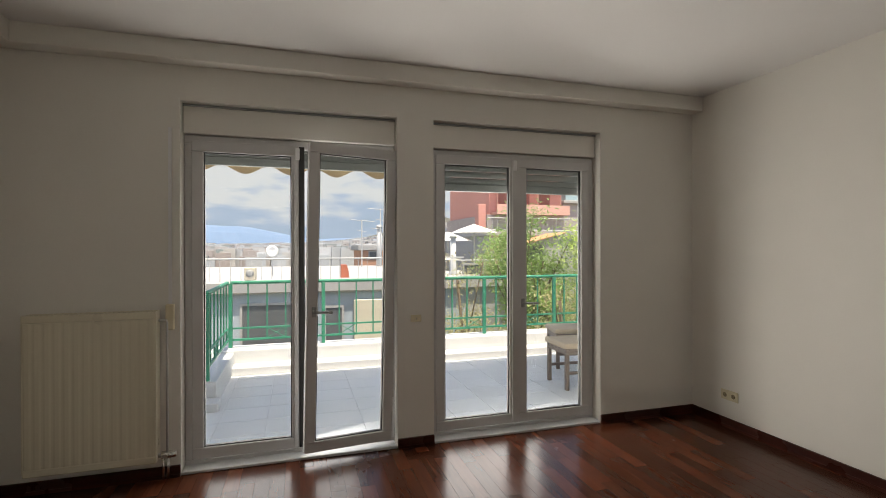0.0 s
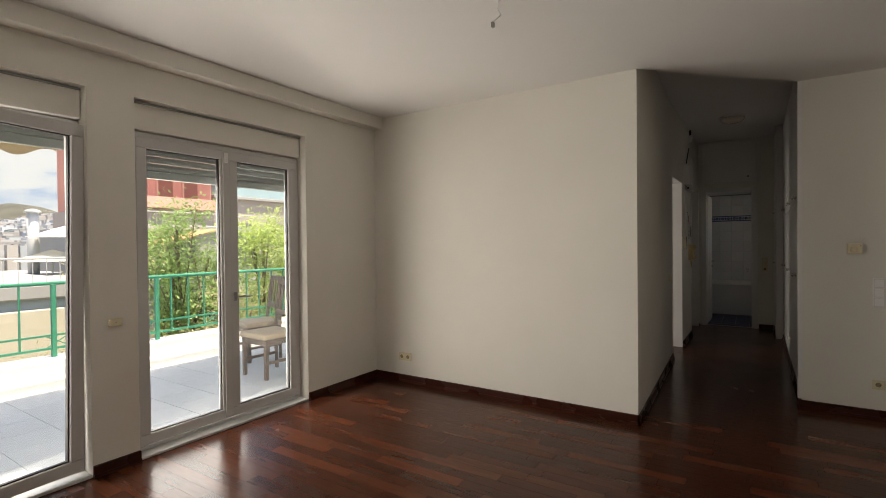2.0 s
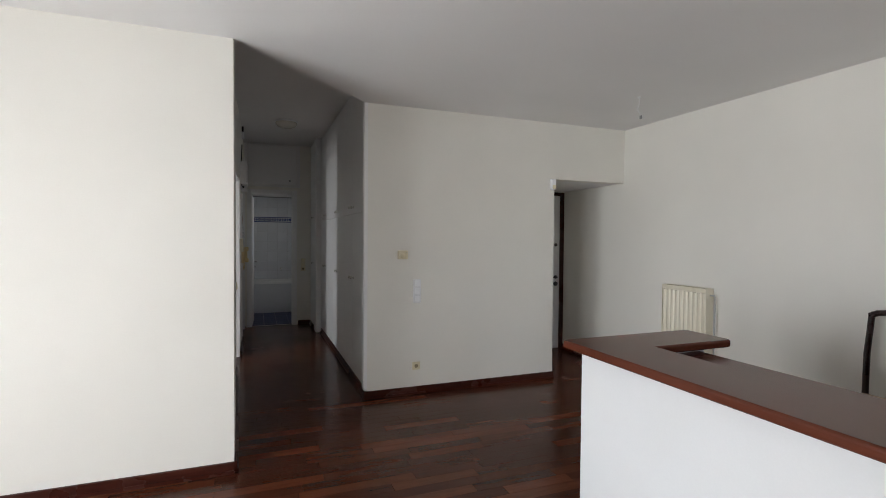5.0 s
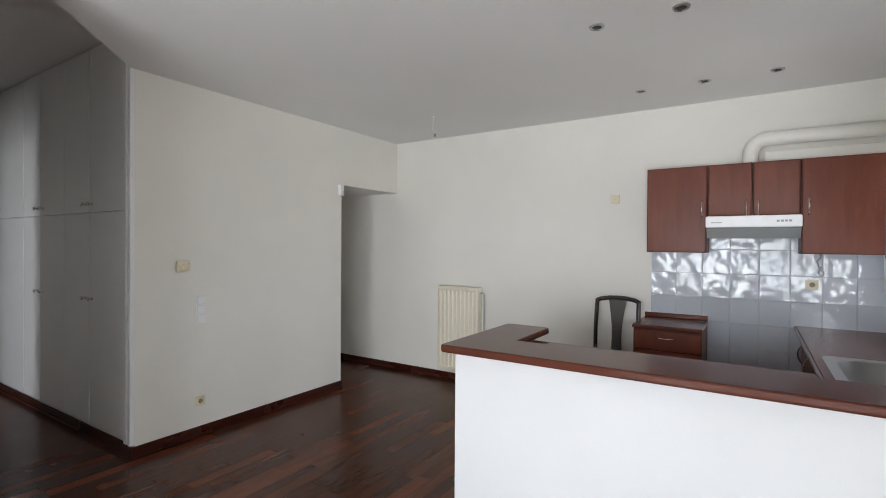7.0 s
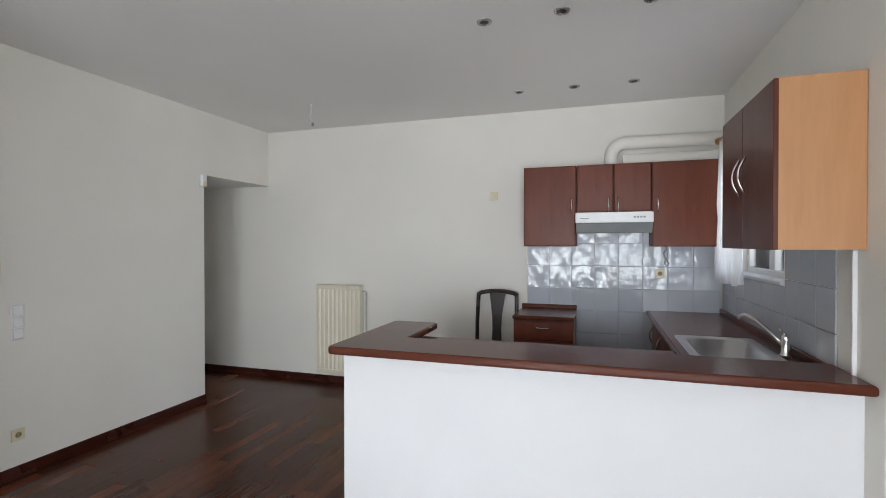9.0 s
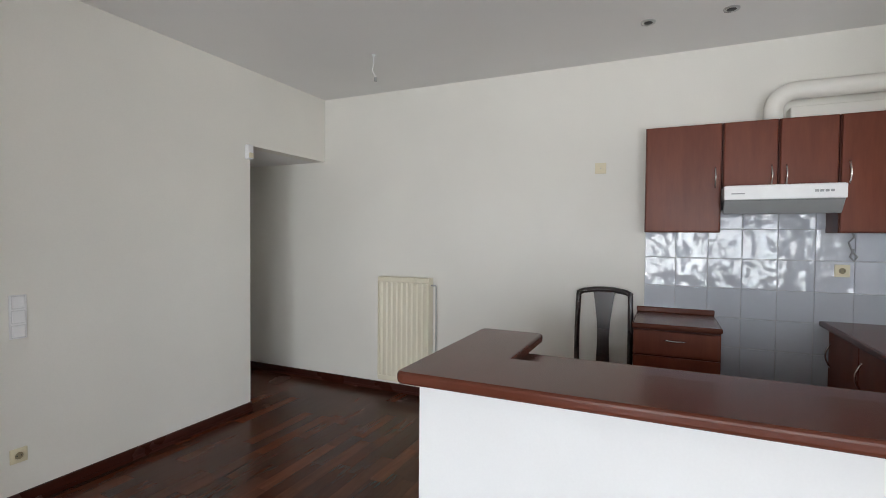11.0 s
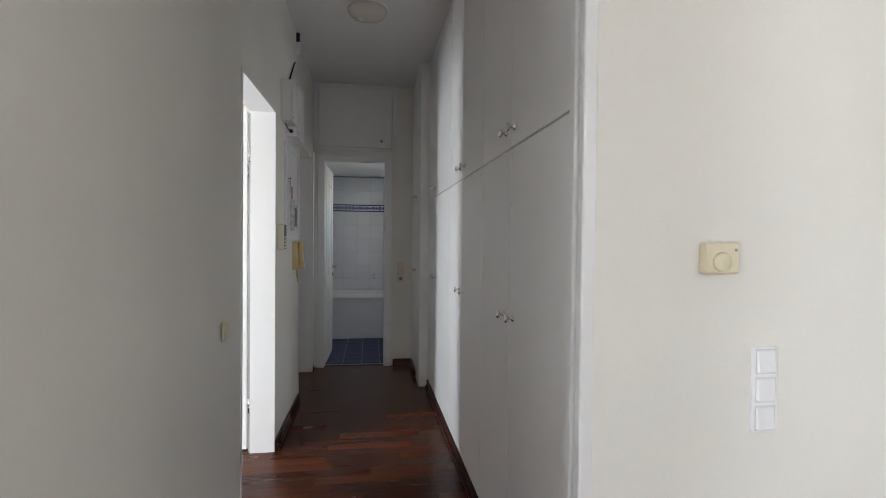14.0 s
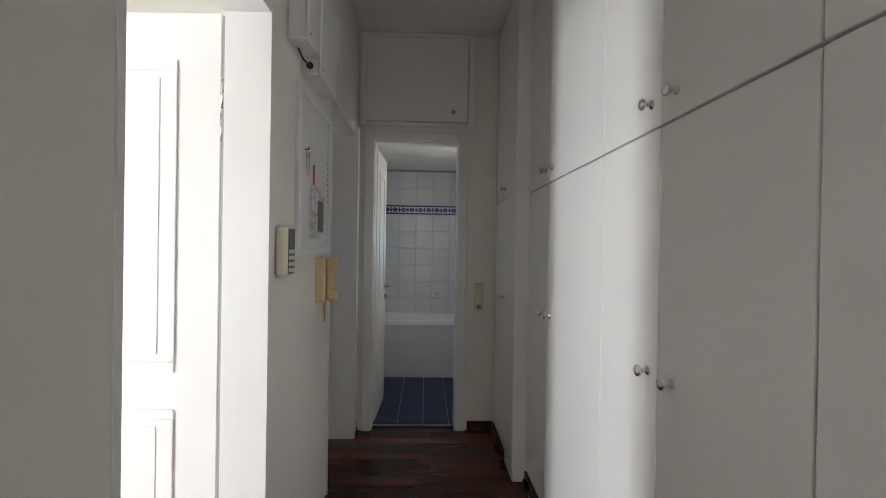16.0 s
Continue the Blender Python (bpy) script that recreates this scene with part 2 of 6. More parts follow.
BTILE = tile_mat("bathroom_tile", (0.74, 0.75, 0.78), 0.08, 0.3, 8.0, 0.004)
BLUET = tile_mat("blue_floor_tile", (0.012, 0.018, 0.08), 0.45, 0.1, 6.0, 0.002)
BLUE = mat("blue_glaze", (0.03, 0.05, 0.22), 0.15, 0, 0.1, 20, 60, 0)
SLAT = mat("shutter_slat", (0.17, 0.185, 0.18), 0.5, 0, 0.05, 4, 60, 0.02)
AWNING = mat("awning_cloth", (0.62, 0.50, 0.34), 0.9, 0, 0.1, 4, 200, 0.2)
GLASS = glass_mat("window_glass", (0.96, 0.97, 0.965))
SHEER = bpy.data.materials.new("sheer_cloth")
SHEER.use_nodes = True
sn_, sl_ = SHEER.node_tree.nodes, SHEER.node_tree.links
sn_.clear()
s_out, s_mix, s_mix2 = sn_.new("ShaderNodeOutputMaterial"), sn_.new("ShaderNodeMixShader"), sn_.new("ShaderNodeMixShader")
s_tr, s_df, s_tl = sn_.new("ShaderNodeBsdfTransparent"), sn_.new("ShaderNodeBsdfDiffuse"), sn_.new("ShaderNodeBsdfTranslucent")
s_df.inputs[0].default_value = s_tl.inputs[0].default_value = (0.82, 0.81, 0.80, 1)
s_mix.inputs[0].default_value, s_mix2.inputs[0].default_value = 0.25, 0.5
sl_.new(s_df.outputs[0], s_mix2.inputs[1])
sl_.new(s_tl.outputs[0], s_mix2.inputs[2])
sl_.new(s_mix2.outputs[0], s_mix.inputs[1])
sl_.new(s_tr.outputs[0], s_mix.inputs[2])
sl_.new(s_mix.outputs[0], s_out.inputs[0])
PAPER = mat("printed_paper", (0.66, 0.66, 0.66), 0.7, 0, 0.35, 40, 90, 0)
LAMPGLASS = mat("opal_glass", (0.72, 0.68, 0.60), 0.25, 0, 0.03, 4, 60, 0)
ORANGE_W = mat("outdoor_red", (0.55, 0.16, 0.12), 0.8, 0, 0.08, 0.6, 9, 0.2)


# ---- builders ----
ORIGIN = {}


def link(name, bm, material, parent=None, label="", smooth=False, at=None):
    """One mesh object from bm (in world places, or in the parent's own where that was made with local())."""
    o = ORIGIN.get(parent, Vector((0, 0, 0))) if parent else Vector(at or (0, 0, 0))
    bmesh.ops.translate(bm, verts=bm.verts, vec=-o)
    bmesh.ops.recalc_face_normals(bm, faces=bm.faces)
    me = bpy.data.meshes.new(name)
    bm.to_mesh(me)
    bm.free()
    for p in me.polygons:
        p.use_smooth = smooth
    me.materials.append(material)
    ob = new(name, me)
    if parent:
        ob.parent = parent
    else:
        ob.location = o
    ORIGIN[ob] = o
    return tagged(ob, label)


def part(name, bm, material, parent, label="", smooth=False):
    return link(name, bm, material, parent, label, smooth)


def thing(name, at, label, category, group="", kind=""):
    """An Empty at a thing's base; its parts are given in world places."""
    ob = new(name)
    ob.empty_display_size = 0.1
    ob.location = at
    ORIGIN[ob] = Vector(at)
    return tagged(ob, label, category, group, kind)


def local(name, label, category, group="", kind=""):
    """An Empty whose parts are given in its own places; set its pose afterwards."""
    return thing(name, (0, 0, 0), label, category, group, kind)


def mesh():
    return bmesh.new()


def box(bm, x0, x1, y0, y1, z0, z1, bev=0.0, seg=1):
    r = bmesh.ops.create_cube(bm, size=1)
    vs = r["verts"]
    for v in vs:
        v.co = Vector((x0 + (x1 - x0) * (v.co.x + 0.5), y0 + (y1 - y0) * (v.co.y + 0.5), z0 + (z1 - z0) * (v.co.z + 0.5)))
    if bev:
        es = list({e for v in vs for e in v.link_edges})
        bmesh.ops.bevel(bm, geom=es, offset=bev, segments=seg, affect="EDGES", profile=0.5)
    return bm


def prism(bm, pts, z0, z1):
    lo = [bm.verts.new((x, y, z0)) for x, y in pts]
    hi = [bm.verts.new((x, y, z1)) for x, y in pts]
    n = len(pts)
    bm.faces.new(lo[::-1])
    bm.faces.new(hi)
    for i in range(n):
        bm.faces.new((lo[i], lo[(i + 1) % n], hi[(i + 1) % n], hi[i]))
    return bm


def cyl(bm, a, b, r0, r1=None, n=12):
    a, b = Vector(a), Vector(b)
    d = b - a
    m = Matrix.Translation((a + b) / 2) @ d.to_track_quat("Z", "Y").to_matrix().to_4x4()
    bmesh.ops.create_cone(bm, cap_ends=True, segments=n, radius1=r0, radius2=r0 if r1 is None else r1, depth=d.length, matrix=m)
    return bm


def tube(bm, pts, r, n=8):
    """A round bar bent along points."""
    pts = [Vector(p) for p in pts]
    rings = []
    for i, p in enumerate(pts):
        d = (pts[min(i + 1, len(pts) - 1)] - pts[max(i - 1, 0)]).normalized()
        q = d.to_track_quat("Z", "Y")
        rings.append([bm.verts.new(p + q @ Vector((r * math.cos(2 * math.pi * k / n), r * math.sin(2 * math.pi * k / n), 0))) for k in range(n)])
    for a, b in zip(rings, rings[1:]):
        best = min(range(n), key=lambda s: sum((a[k].co - b[(k + s) % n].co).length for k in range(n)))
        for k in range(n):
            bm.faces.new((a[k], a[(k + 1) % n], b[(k + 1 + best) % n], b[(k + best) % n]))
    bm.faces.new(rings[0][::-1])
    bm.faces.new(rings[-1])
    return bm


def lathe(bm, profile, centre, axis="z", n=20):
    """A turned shape: profile of (radius, height) along the axis from centre."""
    c = Vector(centre)
    rot = {"z": Matrix.Identity(3), "x": Matrix.Rotation(radians(90), 3, "Y"), "-x": Matrix.Rotation(radians(-90), 3, "Y"),
           "y": Matrix.Rotation(radians(-90), 3, "X"), "-y": Matrix.Rotation(radians(90), 3, "X"), "-z": Matrix.Rotation(radians(180), 3, "X")}[axis]
    rings = [[bm.verts.new(c + rot @ Vector((max(r, 1e-4) * math.cos(2 * math.pi * k / n), max(r, 1e-4) * math.sin(2 * math.pi * k / n), h))) for k in range(n)] for r, h in profile]
    for a, b in zip(rings, rings[1:]):
        for k in range(n):
            bm.faces.new((a[k], a[(k + 1) % n], b[(k + 1) % n], b[k]))
    bm.faces.new(rings[0][::-1])
    bm.faces.new(rings[-1])
    return bm


def slab(bm, axis, d0, d1, u0, u1, z0, z1, holes=()):
    """A wall across x or y from d0 to d1, along the other axis from u0 to u1, with holes (u0, u1, z0, z1) right through it."""
    us = sorted({u0, u1, *[h for k in holes for h in k[:2]]})
    zs = sorted({z0, z1, *[h for k in holes for h in k[2:]]})
    full = {}
    for i in range(len(us) - 1):
        for j in range(len(zs) - 1):
            u, z = (us[i] + us[i + 1]) / 2, (zs[j] + zs[j + 1]) / 2
            full[i, j] = not any(a < u < b and c < z < d for a, b, c, d in holes)
    cache = {}

    def v(d, i, j):
        if (d, i, j) not in cache:
            cache[d, i, j] = bm.verts.new((d, us[i], zs[j]) if axis == "x" else (us[i], d, zs[j]))
        return cache[d, i, j]

    for (i, j), f in full.items():
        if not f:
            continue
        for d in (d0, d1):
            bm.faces.new((v(d, i, j), v(d, i + 1, j), v(d, i + 1, j + 1), v(d, i, j + 1)))
        for (ni, nj), (a, b) in {(i - 1, j): ((i, j), (i, j + 1)), (i + 1, j): ((i + 1, j), (i + 1, j + 1)), (i, j - 1): ((i, j), (i + 1, j)), (i, j + 1): ((i, j + 1), (i + 1, j + 1))}.items():
            if not full.get((ni, nj), False):
                bm.faces.new((v(d0, *a), v(d0, *b), v(d1, *b), v(d1, *a)))
    return bm


def structure(name, bm, material, label, category):
    return tagged(link(name, bm, material), label, category, "", "structure")


# ---- the plan ----
XW, XE, YS, YK = -2.63, 4.025, -4.97, -3.43   # window wall, kitchen wall, south wall, kitchen window wall
XP, YW = 1.64, 1.08                            # pier corner, wall with the thermostat
CZ, CZ2 = 2.72, 3.02                           # ceilings of the living room and of the corridor
XR = 1.055                                     # end of the thermostat wall

# ---- structure ----
# Window wall: two balcony doors in the living room, one opening that lights the bedroom.
W1A, W1B, W2A, W2B = -4.02, -2.622, -2.352, -0.932
structure("wall_west", slab(mesh(), "x", -2.93, XW, YS - 0.25, 5.2, -6.0, 3.3, [(W1A, W1B, 0.0, 2.38), (W2A, W2B, 0.0, 2.38), (1.2, 1.78, 0.0, 2.2)]), WALL, "cream painted wall with two balcony door openings", "wall")
structure("wall_south", slab(mesh(), "y", YS - 0.25, YS, XW, XP + 0.0, 0, CZ2), WALL, "plain cream painted wall closing the living room", "wall")
structure("wall_pier", prism(mesh(), [(XP, YS - 0.25), (XP + 0.2, YS - 0.25), (XP + 0.2, YK - 0.25), (XP + 0.2, YK), (XP, YK)], 0, CZ2), WALL, "white painted wall end beside the bar", "wall")
KW0, KW1, KWZ0, KWZ1 = 2.66, 3.8, 1.24, 2.2
structure("wall_kitchen_window", slab(mesh(), "y", YK - 0.25, YK, XP + 0.2, XE + 0.25, 0, CZ2, [(KW0, KW1, KWZ0, KWZ1)]), WALL, "white painted kitchen wall with a small window", "wall")
structure("wall_east", slab(mesh(), "x", XE, XE + 0.25, YK, 2.6, 0, CZ2), WALL, "long white painted wall behind radiator and kitchen", "wall")
structure("wall_socket", slab(mesh(), "y", 0.0, 0.15, XW, 0.0, 0, CZ2), WALL, "bare cream painted wall with a double socket", "wall")
RX0, RZ = 3.093, 2.125
structure("wall_thermostat", slab(mesh(), "y", YW, YW + 0.12, XR + 0.03, XE, 0, CZ2, [(RX0, XE, 0, RZ)]), WALL, "cream painted wall with thermostat, switches and entrance recess", "wall")
structure("wall_recess", slab(mesh(), "x", RX0 - 0.12, RX0, YW + 0.12, 2.3, 0, RZ), WALL, "side wall of the entrance recess", "wall")
structure("soffit", box(mesh(), RX0, XE, YW + 0.12, 2.3, RZ, RZ + 0.1), CEIL, "low flat ceiling over the entrance recess", "ceiling")
structure("wall_entrance", slab(mesh(), "y", 2.2, 2.4, RX0 - 0.12, XE, 0, RZ, [(RX0 + 0.03, XE, 0, 2.115)]), WALL, "wall round the entrance door", "wall")
# Corridor: its left wall leans a little off the square.
LD0, LD1, LDZ = 2.38, 3.17, 2.19
structure("wall_corridor_near", prism(mesh(), [(0, 0.15), (-0.074, LD0), (-0.225, LD0), (-0.15, 0.15)], 0, CZ2), WALL, "cream painted corridor wall before the bedroom door", "wall")
structure("wall_corridor_header", prism(mesh(), [(-0.074, LD0), (-0.06, LD1), (-0.21, LD1), (-0.225, LD0)], LDZ, CZ2), WALL, "wall over the bedroom door", "wall")
structure("wall_corridor_far", prism(mesh(), [(-0.06, LD1), (-0.05, 4.12), (-0.20, 4.12), (-0.21, LD1)], 0, CZ2), WALL, "cream corridor wall with intercom and meter boxes", "wall")
structure("wall_corridor_header_far", prism(mesh(), [(-0.05, 4.12), (-0.055, 5.08), (-0.30, 5.08), (-0.30, 4.12)], 2.2, CZ2), WALL, "wall over the second corridor door", "wall")
structure("wall_corridor_end", prism(mesh(), [(-0.055, 5.08), (-0.055, 5.215), (-0.30, 5.215), (-0.30, 5.08)], 0, CZ2), WALL, "short wall at the corridor's end", "wall")
BD0, BD1, BDZ = 0.07, 0.705, 2.2
structure("wall_bathroom_door", slab(mesh(), "y", 5.215, 5.335, -0.9, 1.8, 0, CZ2, [(BD0 - 0.02, BD1 + 0.02, 0, BDZ + 0.02)]), WALL, "cream end wall of the corridor round the bathroom door", "wall")
structure("wall_wardrobe_back", slab(mesh(), "x", 1.68, 1.8, YW + 0.12, 5.215, 0, CZ2), WALL, "wall behind the built-in wardrobes", "wall")
# Rooms seen through doors.
structure("wall_bedroom_north", slab(mesh(), "y", 4.2, 4.3, XW, -0.3, 0, CZ2), WALL, "plain bedroom wall", "wall")
structure("wall_side_room", slab(mesh(), "x", -1.4, -1.3, 4.3, 5.335, 0, CZ2), WALL, "plain wall of the small side room", "wall")
structure("wall_bathroom_west", slab(mesh(), "x", -0.45, -0.35, 5.335, 7.4, 0, 2.7), BTILE, "tiled bathroom wall", "wall")
structure("wall_bathroom_east", slab(mesh(), "x", 1.25, 1.35, 5.335, 7.4, 0, 2.7, [(5.55, 6.05, 1.5, 2.0)]), BTILE, "tiled bathroom wall", "wall")
structure("wall_bathroom_back", slab(mesh(), "y", 7.34, 7.45, -0.45, 1.35, 0, 2.7), GROUT, "white tiled bathroom wall with a blue border", "wall")

# Ceilings, with the dropped one ending on a slant at the corridor's mouth.
structure("ceiling", prism(mesh(), [(XW, YS), (XP, YS), (XP, YK), (XE, YK), (XE, YW), (XR, YW), (0, 0), (XW, 0)], CZ, CZ2), CEIL, "white painted dropped ceiling with spotlights", "ceiling")
structure("ceiling_corridor", box(mesh(), XW, XE + 0.2, YS - 0.2, 7.4, CZ2, CZ2 + 0.15), CEIL, "white painted corridor ceiling", "ceiling")
structure("ceiling_bedroom", box(mesh(), XW, -0.3, 0.15, 4.2, 2.75, CZ2), CEIL, "white bedroom ceiling", "ceiling")
structure("ceiling_bathroom", box(mesh(), -0.35, 1.25, 5.335, 7.34, 2.315, 2.5), CEIL, "white bathroom ceiling", "ceiling")
structure("beam_west", box(mesh(), XW, -2.51, YS, 0.0, 2.60, CZ, 0.004), WALL, "shallow painted beam along the window wall", "beam")
structure("beam_south", box(mesh(), -2.51, XP, YS, YS + 0.12, 2.60, CZ, 0.004), WALL, "shallow painted beam along the south wall", "beam")

# Skirting boards.
SK = 0.072


def skirting(pts, label="dark stained wooden skirting board"):
    """A board on the floor along a line of points, on the left of its direction."""
    for (xa, ya), (xb, yb) in zip(pts, pts[1:]):
        d = Vector((xb - xa, yb - ya, 0)).normalized()
        n = Vector((-d.y, d.x, 0)) * 0.016
        bm = mesh()
        prism(bm, [(xa, ya), (xb, yb), (xb + n.x, yb + n.y), (xa + n.x, ya + n.y)], 0.0, SK)
        bmesh.ops.bevel(bm, geom=[e for e in bm.edges if e.verts[0].co.z > 0.05 and e.verts[1].co.z > 0.05], offset=0.004, segments=1, affect="EDGES")
        n2 = n * 1.6
        lo = mesh()
        prism(lo, [(xa + n.x, ya + n.y), (xb + n.x, yb + n.y), (xb + n2.x, yb + n2.y), (xa + n2.x, ya + n2.y)], 0.0, 0.026)
        bmesh.ops.bevel(lo, geom=[e for e in lo.edges if e.verts[0].co.z > 0.02 and e.verts[1].co.z > 0.02], offset=0.005, segments=2, affect="EDGES")
        part("shoe_moulding", lo, BASE, structure("baseboard", bm, BASE, label, "skirting board"))


skirting([(-0.0, 0.0), (XW, 0.0)])
skirting([(XW, 0.0), (XW, W2B)])
skirting([(XW, W2A), (XW, W1B)])
skirting([(XW, W1A), (XW, YS)])
skirting([(XW + 0.016, YS), (XP - 0.016, YS)])
skirting([(XP, YS), (XP, YK)])
skirting([(-0.074, LD0), (0.0, 0.0)])
skirting([(-0.05, 4.12), (-0.06, LD1)])
skirting([(-0.055, 5.21), (-0.055, 5.1)])
skirting([(RX0, YW), (XR, YW)])
skirting([(RX0, 2.2), (RX0, YW)])
skirting([(XE, -1.2), (XE, 2.2)])
skirting([(0.99, 5.215), (0.80, 5.215)])
skirting([(XR + 0.022, YW), (XR + 0.022, YW + 0.13)])
skirting([(1.09, YW + 0.14), (1.09, 4.39)])
skirting([(1.005, 4.66), (1.005, 5.2)])


# ---- balcony doors ----
def sash(parent, y0, y1, z0, z1, x, prof=0.072, deep=0.06, group="leaf"):
    """A glazed leaf in the plane x: a frame of four mitred bars, gaskets and a pane."""
    leaf_bm = mesh()
    for a, b, c, d in ((y0, y1, z0, z0 + prof), (y0, y1, z1 - prof, z1), (y0, y0 + prof, z0 + prof, z1 - prof), (y1 - prof, y1, z0 + prof, z1 - prof)):
        box(leaf_bm, x - deep, x, a, b, c, d, 0.006, 2)
    leaf = part(group, leaf_bm, PVC, parent, "white plastic door leaf")
    gk = mesh()
    g = 0.007
    for a, b, c, d in ((y0 + prof - g, y1 - prof + g, z0 + prof - g, z0 + prof + g), (y0 + prof - g, y1 - prof + g, z1 - prof - g, z1 - prof + g), (y0 + prof - g, y0 + prof + g, z0 + prof, z1 - prof), (y1 - prof - g, y1 - prof + g, z0 + prof, z1 - prof)):
        box(gk, x - deep * 0.7, x - deep * 0.3, a, b, c, d)
    part("gasket", gk, BLACKP, leaf, "black rubber glazing seal")
    pane = part("pane", box(mesh(), x - deep * 0.55, x - deep * 0.45, y0 + prof, y1 - prof, z0 + prof, z1 - prof), GLASS, leaf, "clear window glass")
    pane.visible_shadow = False
    return leaf


def lever(parent, x, y, z, s=1):
    h = mesh()
    box(h, x, x + 0.012, y - 0.014, y + 0.014, z - 0.035, z + 0.035, 0.004, 2)
    cyl(h, (x + 0.01, y, z), (x + 0.045, y, z), 0.009)
    tube(h, [(x + 0.042, y - 0.005 * s, z), (x + 0.046, y + 0.03 * s, z), (x + 0.044, y + 0.115 * s, z - 0.002)], 0.009)
    return part("handle", h, GREYP, parent, "dark grey metal lever handle", True)


def frame_bars(bm, y0, y1, z0, z1, x0, x1, w):
    for a, b, c, d in ((y0, y1, z0, z0 + w * 0.7), (y0, y1, z1 - w, z1), (y0, y0 + w, z0 + w * 0.7, z1 - w), (y1 - w, y1, z0 + w * 0.7, z1 - w)):
        box(bm, x0, x1, a, b, c, d, 0.004, 1)


def shutter(parent, y0, y1, z0, x):
    z = z0
    while z < 2.36:
        bm = mesh()
        lathe(bm, [(0.001, y0), (0.012, y0), (0.012, y1), (0.001, y1)], (x, 0, 0), "y", 8)
        bmesh.ops.scale(bm, verts=bm.verts, vec=(0.55, 1, 2.1))
        bmesh.ops.translate(bm, verts=bm.verts, vec=(x * (1 - 0.55), 0, z + 0.025))
        sl = part("slat", bm, SLAT, parent)
        if z > z0 + 0.06:
            # White boxes imitate daylight shining through the slots between slats.
            hl = mesh()
            yy = y0 + 0.03
            while yy < y1 - 0.03:
                box(hl, x + 0.0065, x + 0.0085, yy, yy + 0.016, z + 0.046, z + 0.051)
                yy += 0.034
            part("light_slot", hl, WHITEP, sl, "row of white marks painted as daylight through slots")
        z += 0.052
    part("end_bar", box(mesh(), x - 0.012, x + 0.012, y0, y1, z0 - 0.06, z0, 0.004), SLAT, parent, "grey aluminium end bar")


def balcony_door(name, y0, y1, label, right_open, low):
    w = thing(name, (-2.76, (y0 + y1) / 2, 0), label, "balcony door", "balcony doors", "structure")
    fb = mesh()
    frame_bars(fb, y0 + 0.003, y1 - 0.003, 0.004, 2.185, -2.80, -2.735, 0.055)
    part("door_frame", fb, PVC, w)
    part("threshold", box(mesh(), -2.93, XW + 0.004, y0 + 0.002, y1 - 0.002, 0.0, 0.02, 0.004), KERB, w, "pale stone threshold")
    part("shutter_box", box(mesh(), -2.86, -2.70, y0 + 0.004, y1 - 0.004, 2.19, 2.378, 0.004), WALL, w, "painted roller shutter box")
    part("box_strip", box(mesh(), -2.70, -2.69, y0 + 0.004, y1 - 0.004, 2.362, 2.376), GREYP, w, "thin dark joint over the shutter box")
    mid = (y0 + y1) / 2 + (0.02 if right_open else -0.01)
    left = sash(w, y0 + 0.045, mid + 0.025, 0.05, 2.15, -2.725)
    part("cover_bar", box(mesh(), -2.725, -2.712, mid - 0.03, mid + (0.002 if right_open else 0.03), 0.06, 2.14, 0.003), PVC, left, "centre cover strip")
    # Black seal made wider than real, its colour giving the gap's shade.
    part("meeting_seal", box(mesh(), -2.79, -2.708, mid + 0.003, mid + 0.04, 0.06, 2.14), BLACKP, left, "black meeting seal, widened to paint the dark gap") if right_open else None
    part("bolt_cap", box(mesh(), -2.712, -2.70, mid - 0.02, mid + 0.008, 2.05, 2.13, 0.003), WHITEP, left)
    shutter(w, y0 + 0.02, y1 - 0.02, low, -2.87)
    if not right_open:
        r = sash(w, mid + 0.03, y1 - 0.045, 0.05, 2.15, -2.725)
        lever(r, -2.725, mid + 0.065, 1.0)
    return w, mid


w1, mid1 = balcony_door("balcony_door_1", W1A, W1B, "white plastic balcony door, one leaf ajar, shutter raised", True, 2.075)
w2, mid2 = balcony_door("balcony_door_2", W2A, W2B, "closed white plastic double balcony door, shutter raised", False, 1.95)

# The ajar leaf hangs a little out of true on its hinges.
leaf_hold = thing("balcony_door_leaf", (-2.715, W1B - 0.04, 0.05), "white plastic glazed door leaf standing ajar", "door leaf")
lf = sash(leaf_hold, mid1 + 0.014, W1B - 0.045, 0.055, 2.145, -2.66)
lever(lf, -2.66, mid1 + 0.06, 1.0)
for z in (0.25, 1.95):
    part("hinge", cyl(mesh(), (-2.70, W1B - 0.035, z), (-2.70, W1B - 0.035, z + 0.1), 0.009), WHITEP, leaf_hold)
leaf_hold.rotation_euler = (radians(-1.1), 0, radians(9.5))

strap = thing("shutter_strap_box", (XW, -4.075, 1.0), "yellowed plastic shutter strap winder beside the balcony door", "strap winder")
part("case", box(mesh(), XW, XW + 0.03, -4.10, -4.05, 0.93, 1.09, 0.008, 2), IVORY, strap)
part("strap", box(mesh(), XW + 0.006, XW + 0.012, -4.085, -4.065, 1.09, 2.2), WHITEP, strap, "grey woven strap")


